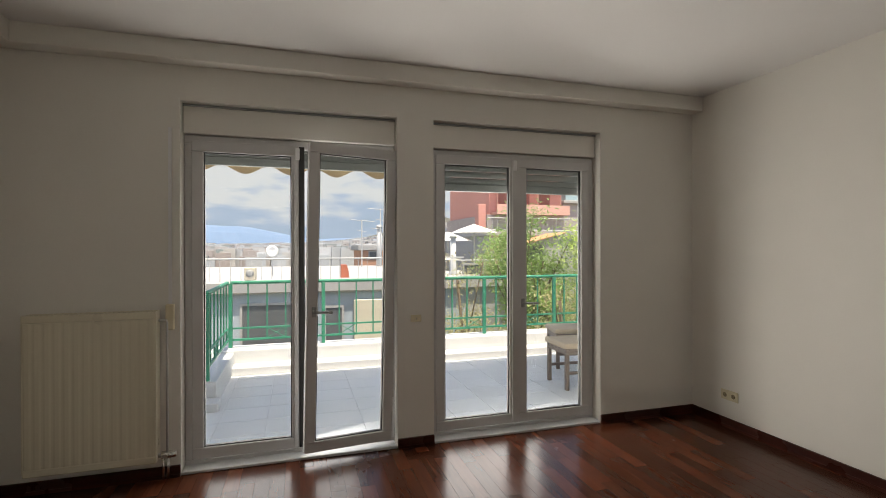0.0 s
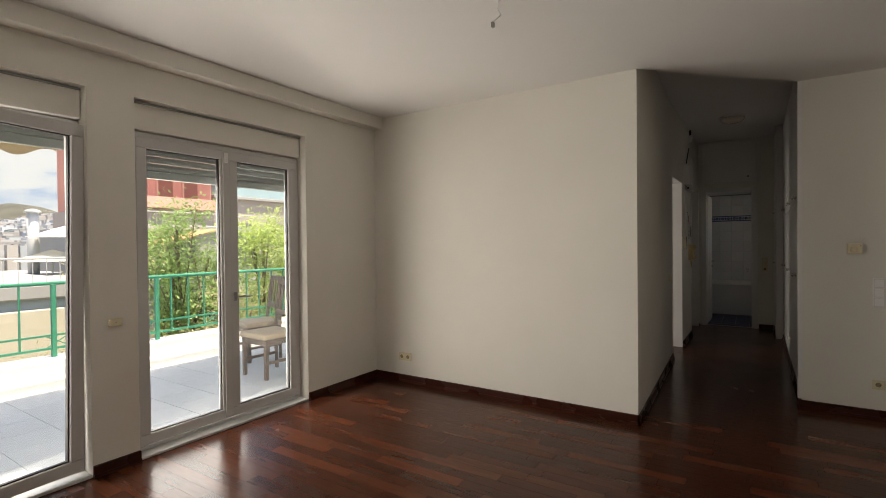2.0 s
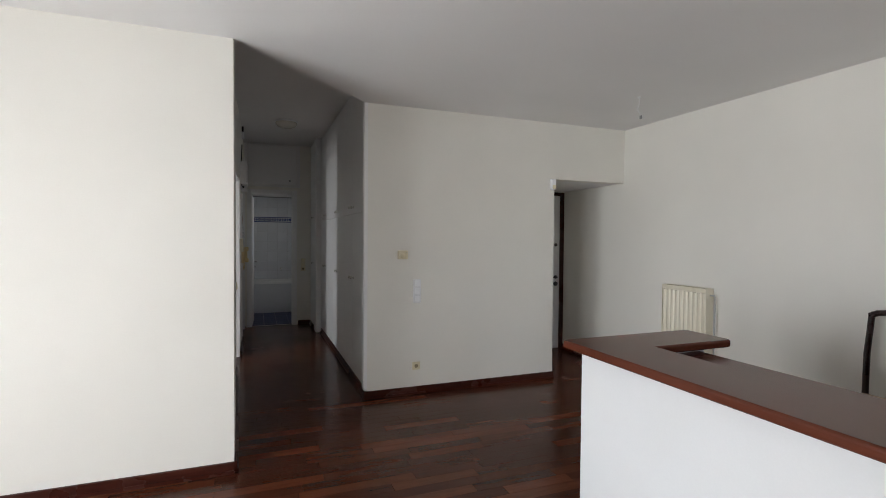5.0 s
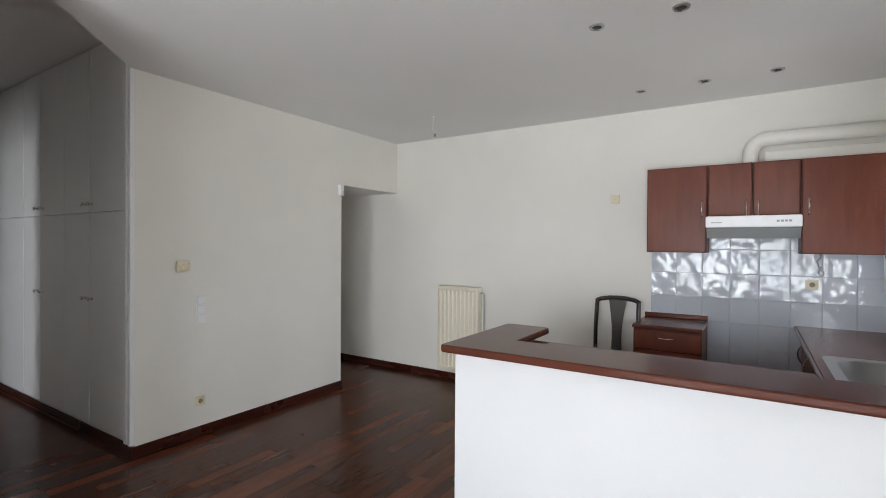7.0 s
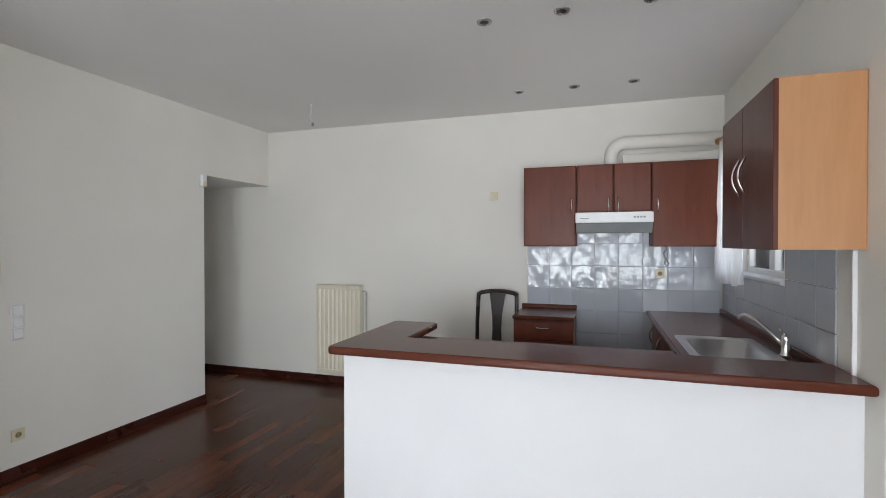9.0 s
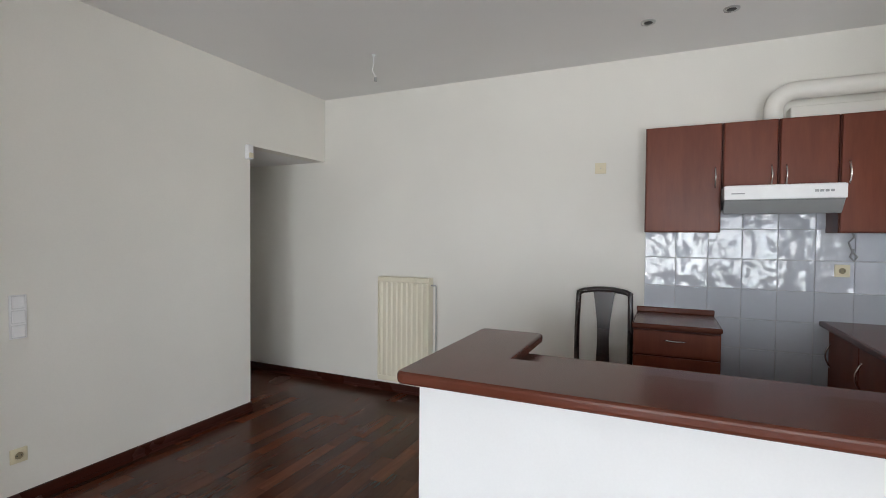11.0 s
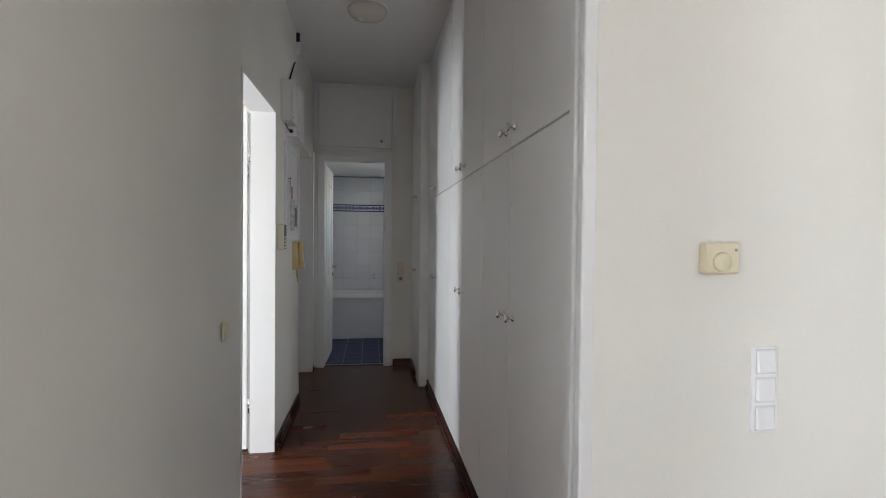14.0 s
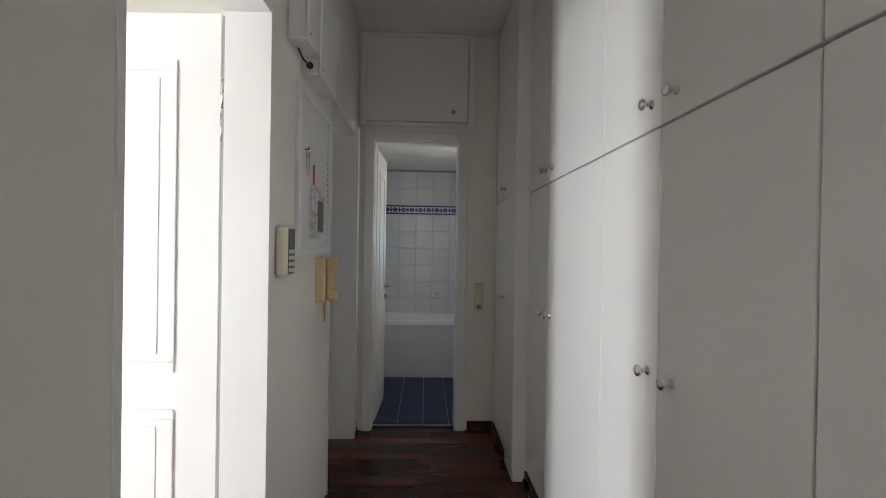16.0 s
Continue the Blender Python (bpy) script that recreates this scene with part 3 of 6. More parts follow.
# ---- radiators ----
def radiator(at, length, height, n, label, turn, rib):
    """A steel panel radiator in its own places: back to x = 0, front towards +x, along y from 0."""
    r = local("radiator", label, "radiator", "radiators")
    bm = mesh()
    pitch = length / n
    front = []
    for i in range(n):
        y = i * pitch
        front += [(0.100 - rib, y + 0.004), (0.100, y + pitch * 0.3), (0.100, y + pitch * 0.7), (0.100 - rib, y + pitch - 0.004)]
    prism(bm, [(0.062, 0.0), *front, (0.062, length)], 0.045, height - 0.045)
    part("front_panel", bm, ENAMEL, r)
    part("top_header", box(mesh(), 0.060, 0.100, 0, length, height - 0.045, height - 0.012, 0.006, 2), ENAMEL, r)
    part("bottom_header", box(mesh(), 0.060, 0.100, 0, length, 0.0, 0.045, 0.006, 2), ENAMEL, r)
    part("back_panel", box(mesh(), 0.018, 0.034, 0.01, length - 0.01, 0.01, height - 0.02, 0.005), ENAMEL, r)
    g = mesh()
    for i in range(int(length / 0.03)):
        box(g, 0.014, 0.098, 0.008 + i * 0.03, 0.014 + i * 0.03, height - 0.012, height - 0.002)
    box(g, 0.010, 0.014, 0, length, height - 0.016, height)
    box(g, 0.098, 0.104, 0, length, height - 0.02, height)
    part("grille", g, ENAMEL, r)
    for y in (-0.002, length - 0.002):
        part("side_cover", box(mesh(), 0.010, 0.100, y, y + 0.004, 0.02, height), ENAMEL, r)
    v = mesh()
    e = length
    tube(v, [(0.05, e + 0.005, height - 0.06), (0.05, e + 0.045, height - 0.06), (0.05, e + 0.05, height - 0.075), (0.05, e + 0.05, 0.03)], 0.0075)
    cyl(v, (0.05, e + 0.002, 0.03), (0.05, e + 0.06, 0.03), 0.014)
    part("pipe", v, GREYV, r, "thin grey heating pipe", True)
    k = mesh()
    cyl(k, (0.05, e + 0.05, 0.03), (0.05, e + 0.10, 0.03), 0.02, 0.017, 14)
    cyl(k, (0.05, e + 0.03, 0.025), (0.05, e + 0.03, -0.12), 0.009)
    cyl(k, (0.05, e + 0.055, 0.025), (0.05, e + 0.055, -0.12), 0.009)
    box(k, 0.032, 0.068, e + 0.015, e + 0.075, 0.012, 0.05, 0.006)
    part("valve", k, CHROME, r, "metal valve with two pipes", True)
    for y in (0.1, length - 0.1):
        part("bracket", box(mesh(), 0.0, 0.02, y - 0.015, y + 0.015, 0.1, height - 0.1), ENAMEL, r)
    r.matrix_world = at @ pose(0, 0, 0, 0, 0, turn)
    return r


radiator(pose(XW, -4.81, 0.13), 0.675, 0.925, 14, "cream steel panel radiator beside the balcony door", 0, 0.002)
radiator(pose(XE, 0.405, 0.12), 0.505, 0.93, 10, "cream ribbed steel panel radiator on the white wall", 180, 0.007)


# ---- electrical fittings ----
def plate(name, at, turn, w, h, material, label, category, kind="socket", rows=1, cols=1):
    """A wall fitting in its own places: on the plane x = 0, facing +x."""
    p = local(name, label, category, "wall fittings")
    part("plate", box(mesh(), 0, 0.010, -w / 2, w / 2, -h / 2, h / 2, 0.003, 2), material, p)
    for i in range(rows):
        for j in range(cols):
            z = (i - (rows - 1) / 2) * h / rows
            y = (j - (cols - 1) / 2) * w / cols
            k = kind if isinstance(kind, str) else kind[i]
            if k == "socket":
                part("insert", lathe(mesh(), [(0.022, 0.009), (0.022, 0.0135), (0.0195, 0.0135), (0.0185, 0.0105), (0.0184, 0.0095)], (0.0, y, z), "x", 18), material, p, "raised ring", True)
                # No real hollow: a dark disc and black dots paint its shade.
                part("recess", lathe(mesh(), [(0.0185, 0.009), (0.0185, 0.0107), (0.001, 0.0107)], (0.0, y, z), "x", 18), SOCKET_SHADE, p, "flat disc painted dark as the socket recess's shade")
                hb = mesh()
                for s in (-1, 1):
                    cyl(hb, (0.0095, y + s * 0.0095, z), (0.0115, y + s * 0.0095, z), 0.0028, n=8)
                part("pin_hole", hb, BLACKP, p, "dark pin holes")
            elif k == "rocker":
                bm = box(mesh(), 0.008, 0.019, y - w / cols * 0.36, y + w / cols * 0.36, z - h / rows * 0.4, z + h / rows * 0.4, 0.003, 1)
                for v in bm.verts:
                    if v.co.x > 0.014 and v.co.z > z:
                        v.co.x -= 0.006
                part("rocker", bm, material, p)
                # Flat grey plate draws the rocker's shadow line.
                part("rocker_frame", box(mesh(), 0.009, 0.0106, y - w / cols * 0.40, y + w / cols * 0.40, z - h / rows * 0.445, z + h / rows * 0.445), SWSHADE, p, "grey plate painted as the shade round the rocker")
            elif k == "screw":
                part("screw", cyl(mesh(), (0.009, y, z), (0.0115, y, z), 0.004, n=10), STEEL, p)
    p.matrix_world = Matrix.Translation(at) @ pose(0, 0, 0, 0, 0, turn)
    return p


plate("double_socket", (-2.245, -0.0, 0.255), -90, 0.155, 0.078, IVORY, "yellowed double wall socket low on the wall", "socket", "socket", 1, 2)
plate("wall_socket", (1.558, YW, 0.268), -90, 0.075, 0.075, IVORY, "yellowed single wall socket low on the wall", "socket")
plate("switch_panel", (1.563, YW, 0.985), -90, 0.075, 0.225, WHITEP, "white three-gang light switch panel", "light switch", "rocker", 3, 1)
plate("double_socket", (XE, -0.285, 0.262), 180, 0.155, 0.078, IVORY, "yellowed double wall socket beside the radiator", "socket", "socket", 1, 2)
plate("blank_plate", (XE, -1.484, 1.935), 180, 0.08, 0.08, IVORY, "yellowed blank outlet plate high on the wall", "outlet plate", "screw")
plate("kitchen_socket", (XE - 0.012, -2.94, 1.222), 180, 0.078, 0.078, IVORY, "yellowed socket on the kitchen tiles", "socket")
plate("pier_plate", (XW, -2.487, 0.93), 0, 0.078, 0.05, IVORY, "small yellowed blank plate between the balcony doors", "outlet plate", "screw")
plate("corridor_switch", (0.88, 5.215, 1.02), -90, 0.075, 0.215, IVORY, "yellowed switch and socket panel beside the bathroom door", "light switch", ["socket", "rocker", "rocker"], 3, 1)
plate("wall_switch", (-0.06, 2.06, 0.985), 2, 0.08, 0.08, IVORY, "yellowed light switch beside the bedroom door", "light switch", "rocker")

th = thing("thermostat", (1.415, YW, 1.33), "yellowed square room thermostat with a round dial", "thermostat")
part("case", box(mesh(), 1.368, 1.462, YW - 0.032, YW, 1.29, 1.372, 0.006, 2), IVORY, th)
part("dial", lathe(mesh(), [(0.024, 0), (0.024, 0.008), (0.021, 0.011), (0.001, 0.011)], (1.41, YW - 0.031, 1.322), "-y", 24), IVORY, th, "round temperature dial", True)
part("lamp_dot", cyl(mesh(), (1.45, YW - 0.034, 1.352), (1.45, YW - 0.030, 1.352), 0.004, n=8), GREYP, th)

pir = thing("motion_sensor", (3.07, YW, 2.06), "small white alarm detector at the recess corner", "alarm sensor")
bm = box(mesh(), 3.035, 3.09, YW - 0.045, YW, 2.01, 2.125, 0.010, 2)
part("case", bm, WHITEP, pir)
part("lens", box(mesh(), 3.042, 3.083, YW - 0.050, YW - 0.042, 2.02, 2.06, 0.006, 2), IVORY, pir, "pale detector lens")


# ---- ceiling lights ----
def spot(x, y):
    s = local("recessed_spotlight", "round metal recessed spotlight, unlit, in the ceiling", "spotlight", "kitchen spotlights")
    part("ring", lathe(mesh(), [(0.030, -0.004), (0.040, -0.006), (0.043, 0.0), (0.043, 0.004), (0.030, 0.004)], (0, 0, 0), "z", 24), STEEL, s, "brushed metal ring", True)
    part("bulb", lathe(mesh(), [(0.001, 0.0005), (0.022, 0.001), (0.029, 0.003), (0.03, 0.006), (0.001, 0.006)], (0, 0, -0.006), "z", 20), BLACKP, s, "dark unlit bulb face", True)
    s.location = (x, y, CZ - 0.002)
    return s


sp0 = spot(2.127, -1.823)
for x, y in ((2.127, -2.245), (2.127, -2.688), (3.425, -1.815), (3.425, -2.25), (3.425, -2.69)):
    copy_thing(sp0, pose(x, y, CZ - 0.002))


def flex(x, y, drop, lean):
    w = thing("lamp_flex", (x, y, CZ), "bare lamp cable hanging from the ceiling", "cable")
    part("hook", lathe(mesh(), [(0.012, 0), (0.010, -0.012), (0.002, -0.014)], (x, y, CZ), "z", 12), WHITEP, w, "", True)
    part("cable", tube(mesh(), [(x, y, CZ - 0.01), (x + lean * 0.2, y, CZ - drop * 0.4), (x - lean * 0.3, y + 0.01, CZ - drop * 0.7), (x + lean, y - 0.01, CZ - drop)], 0.0035, 6), WHITEP, w, "", True)
    part("connector", box(mesh(), x + lean - 0.007, x + lean + 0.007, y - 0.02, y, CZ - drop - 0.03, CZ - drop, 0.002), GREYP, w, "small grey terminal block")


flex(3.21, 0.0, 0.16, 0.012)
flex(-0.40, -1.54, 0.12, -0.03)

cl = thing("ceiling_lamp", (0.51, 3.45, CZ2), "round opal glass ceiling lamp in the corridor, unlit", "ceiling lamp")
part("base", lathe(mesh(), [(0.145, 0), (0.15, -0.012), (0.14, -0.022), (0.001, -0.022)], (0.51, 3.45, CZ2), "z", 32), WHITEP, cl, "white metal base", True)
part("shade", lathe(mesh(), [(0.138, -0.02), (0.135, -0.04), (0.115, -0.065), (0.075, -0.083), (0.03, -0.09), (0.001, -0.091)], (0.51, 3.45, CZ2), "z", 32), LAMPGLASS, cl, "opal glass bowl", True)

# ---- bar ----
bar = thing("bar_counter", (1.85, -2.2, 0), "white plastered bar with a reddish wooden top", "bar counter")
bw = mesh()
prism(bw, [(1.785, YK), (1.93, YK), (1.93, -1.34), (2.44, -1.34), (2.44, -1.13), (1.785, -1.13)], 0, 0.902)
part("bar_wall", bw, BARWHITE, bar, "white painted low wall")
bt = mesh()
prism(bt, [(1.682, YK + 0.001), (2.05, YK + 0.001), (2.05, -1.40), (2.59, -1.40), (2.59, -1.08), (1.682, -1.08)], 0.902, 0.945)
corners = [e for e in bt.edges if abs(e.verts[0].co.z - e.verts[1].co.z) > 0.01 and (e.verts[0].co.y > -1.1 or e.verts[0].co.x > 2.5)]
bmesh.ops.bevel(bt, geom=corners, offset=0.035, segments=4, affect="EDGES", profile=0.5)
rim = [e for e in bt.edges if abs(e.verts[0].co.z - e.verts[1].co.z) < 0.001 and e.calc_face_angle(0) > 1.2]
bmesh.ops.bevel(bt, geom=rim, offset=0.013, segments=3, affect="EDGES", profile=0.5)
part("bar_top", bt, BARTOP, bar, "reddish-brown wooden top with rounded edges")


bs = thing("bar_back_unit", (2.15, -2.1, 0), "low reddish wooden cabinet behind the bar with a laminate top", "kitchen cabinet")
part("body", box(mesh(), 1.934, 2.34, -2.826, -1.345, 0.09, 0.852), KITCHD, bs)
part("plinth", box(mesh(), 1.934, 2.29, -2.826, -1.345, 0.0, 0.09), BASE, bs)
for y0, y1 in ((-2.82, -2.335), (-2.33, -1.845), (-1.84, -1.35)):
    d = part("door", box(mesh(), 2.341, 2.36, y0, y1, 0.10, 0.845, 0.005, 2), KITCH, bs)
    part("handle", tube(mesh(), [(2.36, y1 - 0.05, 0.62), (2.385, y1 - 0.05, 0.66), (2.388, y1 - 0.05, 0.70), (2.385, y1 - 0.05, 0.74), (2.36, y1 - 0.05, 0.78)], 0.005, 8), CHROME, d, "curved chrome handle", True)
part("worktop", box(mesh(), 1.934, 2.395, -2.828, -1.345, 0.854, 0.886, 0.006, 2), BARTOP, bs, "reddish laminate top")


# ---- kitchen ----
def bow_handle(bm, a, b, out, r=0.005, n=9):
    a, b, out = Vector(a), Vector(b), Vector(out)
    tube(bm, [a + (b - a) * (i / (n - 1)) + out * math.sin(math.pi * i / (n - 1)) for i in range(n)], r, 8)
    return bm


def wall_unit(y0, y1, z0, z1, handle_y, label):
    u = thing("wall_cabinet", (XE, (y0 + y1) / 2, z0), label, "kitchen cabinet", "kitchen wall cabinets")
    part("body", box(mesh(), 3.775, XE - 0.002, y0 + 0.001, y1 - 0.001, z0, z1, 0.001), KITCHD, u)
    d = part("door", box(mesh(), 3.755, 3.774, y0 + 0.006, y1 - 0.006, z0 + 0.002, z1 - 0.002, 0.007, 3), KITCH, u)
    part("handle", bow_handle(mesh(), (3.755, handle_y, 1.74), (3.755, handle_y, 1.87), (-0.028, 0, 0)), CHROME, d, "curved chrome handle", True)
    return u


wall_unit(-2.252, -1.803, 1.457, 2.15, -2.215, "tall reddish wooden wall cabinet with a chrome handle")
wall_unit(-2.55, -2.254, 1.742, 2.15, -2.515, "short reddish wooden cabinet over the cooker hood")
wall_unit(-2.848, -2.552, 1.742, 2.15, -2.59, "short reddish wooden cabinet over the cooker hood")
wall_unit(-3.335, -2.85, 1.457, 2.15, -2.895, "wide reddish wooden wall cabinet beside the window")

hood = thing("cooker_hood", (3.8, -2.55, 1.56), "white slim cooker hood under the wall cabinets", "cooker hood")
part("body", box(mesh(), 3.62, XE - 0.03, -2.846, -2.256, 1.655, 1.738, 0.006, 2), WHITEP, hood)
hf = mesh()
prism(hf, [(3.62, -2.846), (3.66, -2.846), (3.66, -2.256), (3.62, -2.256)], 1.57, 1.655)
for v in hf.verts:
    if v.co.z < 1.6:
        v.co.x += 0.07
    if v.co.x < 3.65 and v.co.z > 1.6:
        v.co.z -= 0.002
bmesh.ops.bevel(hf, geom=hf.edges[:], offset=0.004, segments=1, affect="EDGES")
part("visor", hf, GREYP, hood, "sloping grey metal visor")
part("underside", box(mesh(), 3.73, XE - 0.03, -2.84, -2.262, 1.60, 1.652), GREYP, hood, "grey filter underside")
part("front_strip", box(mesh(), 3.612, 3.62, -2.85, -2.252, 1.652, 1.734, 0.003), WHITEP, hood)
# Black box paints the shadow line between front strip and visor.
part("shadow_gap", box(mesh(), 3.626, 3.70, -2.84, -2.262, 1.645, 1.6545), BLACKP, hood, "black strip painted as the shadow gap under the front")
ctl = mesh()
for i in range(4):
    box(ctl, 3.608, 3.612, -2.79 + i * 0.024, -2.773 + i * 0.024, 1.688, 1.702)
part("button", ctl, GREYP, hood, "row of small grey buttons")
part("label_bar", box(mesh(), 3.610, 3.612, -2.36, -2.29, 1.684, 1.69), GREYP, hood, "small dark printed line")

duct = thing("vent_duct", (3.87, -2.6, 2.15), "white round vent duct running along the wall to the window wall", "duct")
pts = [(3.87, -2.535, 2.15), (3.87, -2.535, 2.22)] + [(3.87, -2.535 - 0.115 * (1 - math.cos(a)), 2.22 + 0.115 * math.sin(a)) for a in [i * math.pi / 20 for i in range(1, 11)]] + [(3.87, -2.70, 2.335), (3.87, -3.429, 2.335)]
part("pipe", tube(mesh(), pts, 0.055, 20), WALL, duct, "", True)
part("lower_strip", box(mesh(), 3.90, XE - 0.002, -3.428, -2.63, 2.165, 2.245, 0.004), WALL, duct, "white painted casing under the duct")

cu = thing("wall_cabinet", (2.2, YK, 1.453), "corner wall cabinet with dark doors and a beech side", "kitchen cabinet", "kitchen wall cabinets")
part("body", box(mesh(), 1.792, 2.62, YK + 0.002, -3.135, 1.455, 2.152, 0.001), KITCHD, cu)
part("side_panel", box(mesh(), 1.772, 1.791, YK + 0.002, -3.13, 1.453, 2.155, 0.001), BEECH, cu, "light beech side panel")
for x0, x1, hx in ((1.773, 2.215, 2.165), (2.219, 2.62, 2.27)):
    d = part("door", box(mesh(), x0, x1, -3.134, -3.112, 1.453, 2.155, 0.005, 2), KITCHD, cu, "dark reddish wooden door")
    part("handle", bow_handle(mesh(), (hx, -3.112, 1.72), (hx, -3.112, 1.90), (0, 0.032, 0), 0.006), CHROME, d, "curved chrome handle", True)

# Base units, drawer unit and sink.
dr = thing("drawer_unit", (3.75, -2.0, 0), "low reddish wooden drawer unit with laminate top", "drawer unit")
part("body", box(mesh(), 3.50, XE - 0.02, -2.245, -1.76, 0.08, 0.858, 0.001), KITCHD, dr)
part("plinth", box(mesh(), 3.54, XE - 0.02, -2.24, -1.765, 0.0, 0.08), BASE, dr)
for z0, z1 in ((0.695, 0.845), (0.38, 0.685), (0.09, 0.37)):
    d = part("drawer_front", box(mesh(), 3.48, 3.499, -2.243, -1.762, z0, z1, 0.005, 2), KITCH, dr)
    part("handle", bow_handle(mesh(), (3.48, -2.06, (z0 + z1) / 2 + 0.02), (3.48, -1.94, (z0 + z1) / 2 + 0.02), (-0.026, 0, 0)), CHROME, d, "curved chrome handle", True)
part("worktop", box(mesh(), 3.46, XE - 0.014, -2.25, -1.755, 0.858, 0.888, 0.008, 3), BARTOP, dr, "reddish laminate top")
part("upstand", box(mesh(), XE - 0.034, XE - 0.014, -2.25, -1.755, 0.888, 0.925, 0.005, 2), BARTOP, dr)


def base_unit(x0, x1, label):
    u = thing("base_cabinet", ((x0 + x1) / 2, -3.13, 0), label, "kitchen cabinet", "kitchen base cabinets")
    part("body", box(mesh(), x0, x1, YK + 0.02, -2.90, 0.09, 0.735 if x0 < 2.79 else 0.868), KITCHD, u)
    part("plinth", box(mesh(), x0, x1, YK + 0.02, -2.93, 0, 0.09), BASE, u)
    d = part("door", box(mesh(), x0 + 0.003, x1 - 0.003, -2.899, -2.88, 0.1, 0.86, 0.005, 2), KITCH, u)
    part("handle", bow_handle(mesh(), (x1 - 0.05, -2.88, 0.62), (x1 - 0.05, -2.88, 0.77), (0, 0.028, 0)), CHROME, d, "curved chrome handle", True)


for x0, x1 in ((1.94, 2.46), (2.462, 2.98), (2.982, 3.48), (3.482, 4.0)):
    base_unit(x0, x1, "reddish wooden base cabinet under the sink worktop")
SX0, SX1, SY0, SY1 = 2.13, 2.79, -3.30, -2.90
wt = thing("kitchen_worktop", (2.95, -3.13, 0.87), "reddish-brown laminate worktop with sink cut-out", "worktop")
bm = mesh()
for a, b, c, d in ((1.932, SX0, YK + 0.014, -2.845), (SX1, XE - 0.014, YK + 0.014, -2.845), (SX0, SX1, SY1, -2.845), (SX0, SX1, YK + 0.014, SY0)):
    box(bm, a, b, c, d, 0.87, 0.90)
part("top", bm, BARTOP, wt)
part("edge", box(mesh(), 1.932, XE - 0.014, -2.845, -2.83, 0.868, 0.90, 0.007, 3), BARTOP, wt)
part("upstand", box(mesh(), 1.94, XE - 0.014, YK + 0.014, YK + 0.034, 0.90, 0.94, 0.005, 2), BARTOP, wt)
sk = thing("kitchen_sink", (2.46, -3.1, 0.9), "stainless steel inset sink with one basin", "sink")
bm = mesh()


def ring(cx, cy, hx, hy, r, z, n=6):
    out = []
    for sx, sy, a0 in ((1, 1, 0), (-1, 1, 90), (-1, -1, 180), (1, -1, 270)):
        for k in range(n):
            a = radians(a0 + 90 * k / (n - 1))
            out.append(bm.verts.new((cx + sx * (hx - r) + r * math.cos(a), cy + sy * (hy - r) + r * math.sin(a), z)))
    return out


rs = [ring(2.46, -3.10, 0.345, 0.215, 0.03, 0.902), ring(2.46, -3.10, 0.34, 0.21, 0.03, 0.909), ring(2.46, -3.10, 0.30, 0.172, 0.11, 0.907), ring(2.46, -3.10, 0.29, 0.162, 0.115, 0.898), ring(2.46, -3.10, 0.27, 0.145, 0.115, 0.77), ring(2.46, -3.10, 0.24, 0.115, 0.10, 0.745)]
for a, b in zip(rs, rs[1:]):
    for k in range(len(a)):
        bm.faces.new((a[k], a[(k + 1) % len(a)], b[(k + 1) % len(a)], b[k]))
bm.faces.new(rs[-1])
part("basin", bm, SINKST, sk, "brushed steel basin", True)
part("drain", lathe(mesh(), [(0.04, 0), (0.04, 0.004), (0.03, 0.005), (0.02, 0.001), (0.001, 0.001)], (2.46, -3.10, 0.745), "z", 20), CHROME, sk, "round drain", True)
tp = thing("mixer_tap", (2.36, -3.34, 0.9), "chrome single-lever mixer tap behind the sink", "tap")
part("base", lathe(mesh(), [(0.026, 0), (0.026, 0.01), (0.02, 0.02), (0.02, 0.08), (0.022, 0.10), (0.015, 0.115), (0.001, 0.117)], (2.36, -3.345, 0.9), "z", 20), CHROME, tp, "", True)
part("spout", tube(mesh(), [(2.37, -3.335, 0.96), (2.42, -3.30, 1.01), (2.49, -3.25, 1.065), (2.54, -3.21, 1.085), (2.565, -3.19, 1.075), (2.57, -3.185, 1.055)], 0.0105, 12), CHROME, tp, "", True)
part("lever", tube(mesh(), [(2.36, -3.345, 1.01), (2.34, -3.33, 1.03), (2.29, -3.30, 1.05)], 0.007, 8), CHROME, tp, "", True)

cord = thing("power_cord", (XE - 0.02, -3.0, 1.4), "grey coiled cord hanging under the wall cabinet", "cable")
part("cord", tube(mesh(), [(XE - 0.03, -2.985, 1.457), (XE - 0.03, -2.99, 1.43), (XE - 0.03, -2.965, 1.40), (XE - 0.03, -2.985, 1.34), (XE - 0.03, -3.01, 1.31), (XE - 0.03, -2.995, 1.285), (XE - 0.03, -2.975, 1.31), (XE - 0.03, -2.99, 1.36)], 0.006, 6), GREYP, cord, "", True)

# Kitchen window, curtain and rod.
kw = thing("window_kitchen", ((KW0 + KW1) / 2, YK, KWZ0), "white plastic kitchen window with a marble sill", "window", "", "structure")
bm = mesh()
for a, b, c, d in ((KW0, KW1, KWZ0, KWZ0 + 0.06), (KW0, KW1, KWZ1 - 0.06, KWZ1), (KW0, KW0 + 0.06, KWZ0 + 0.06, KWZ1 - 0.06), (KW1 - 0.06, KW1, KWZ0 + 0.06, KWZ1 - 0.06), ((KW0 + KW1) / 2 - 0.05, (KW0 + KW1) / 2 + 0.05, KWZ0 + 0.06, KWZ1 - 0.06)):
    box(bm, a, b, YK - 0.17, YK - 0.11, c, d, 0.005, 1)
part("window_frame", bm, PVC, kw)
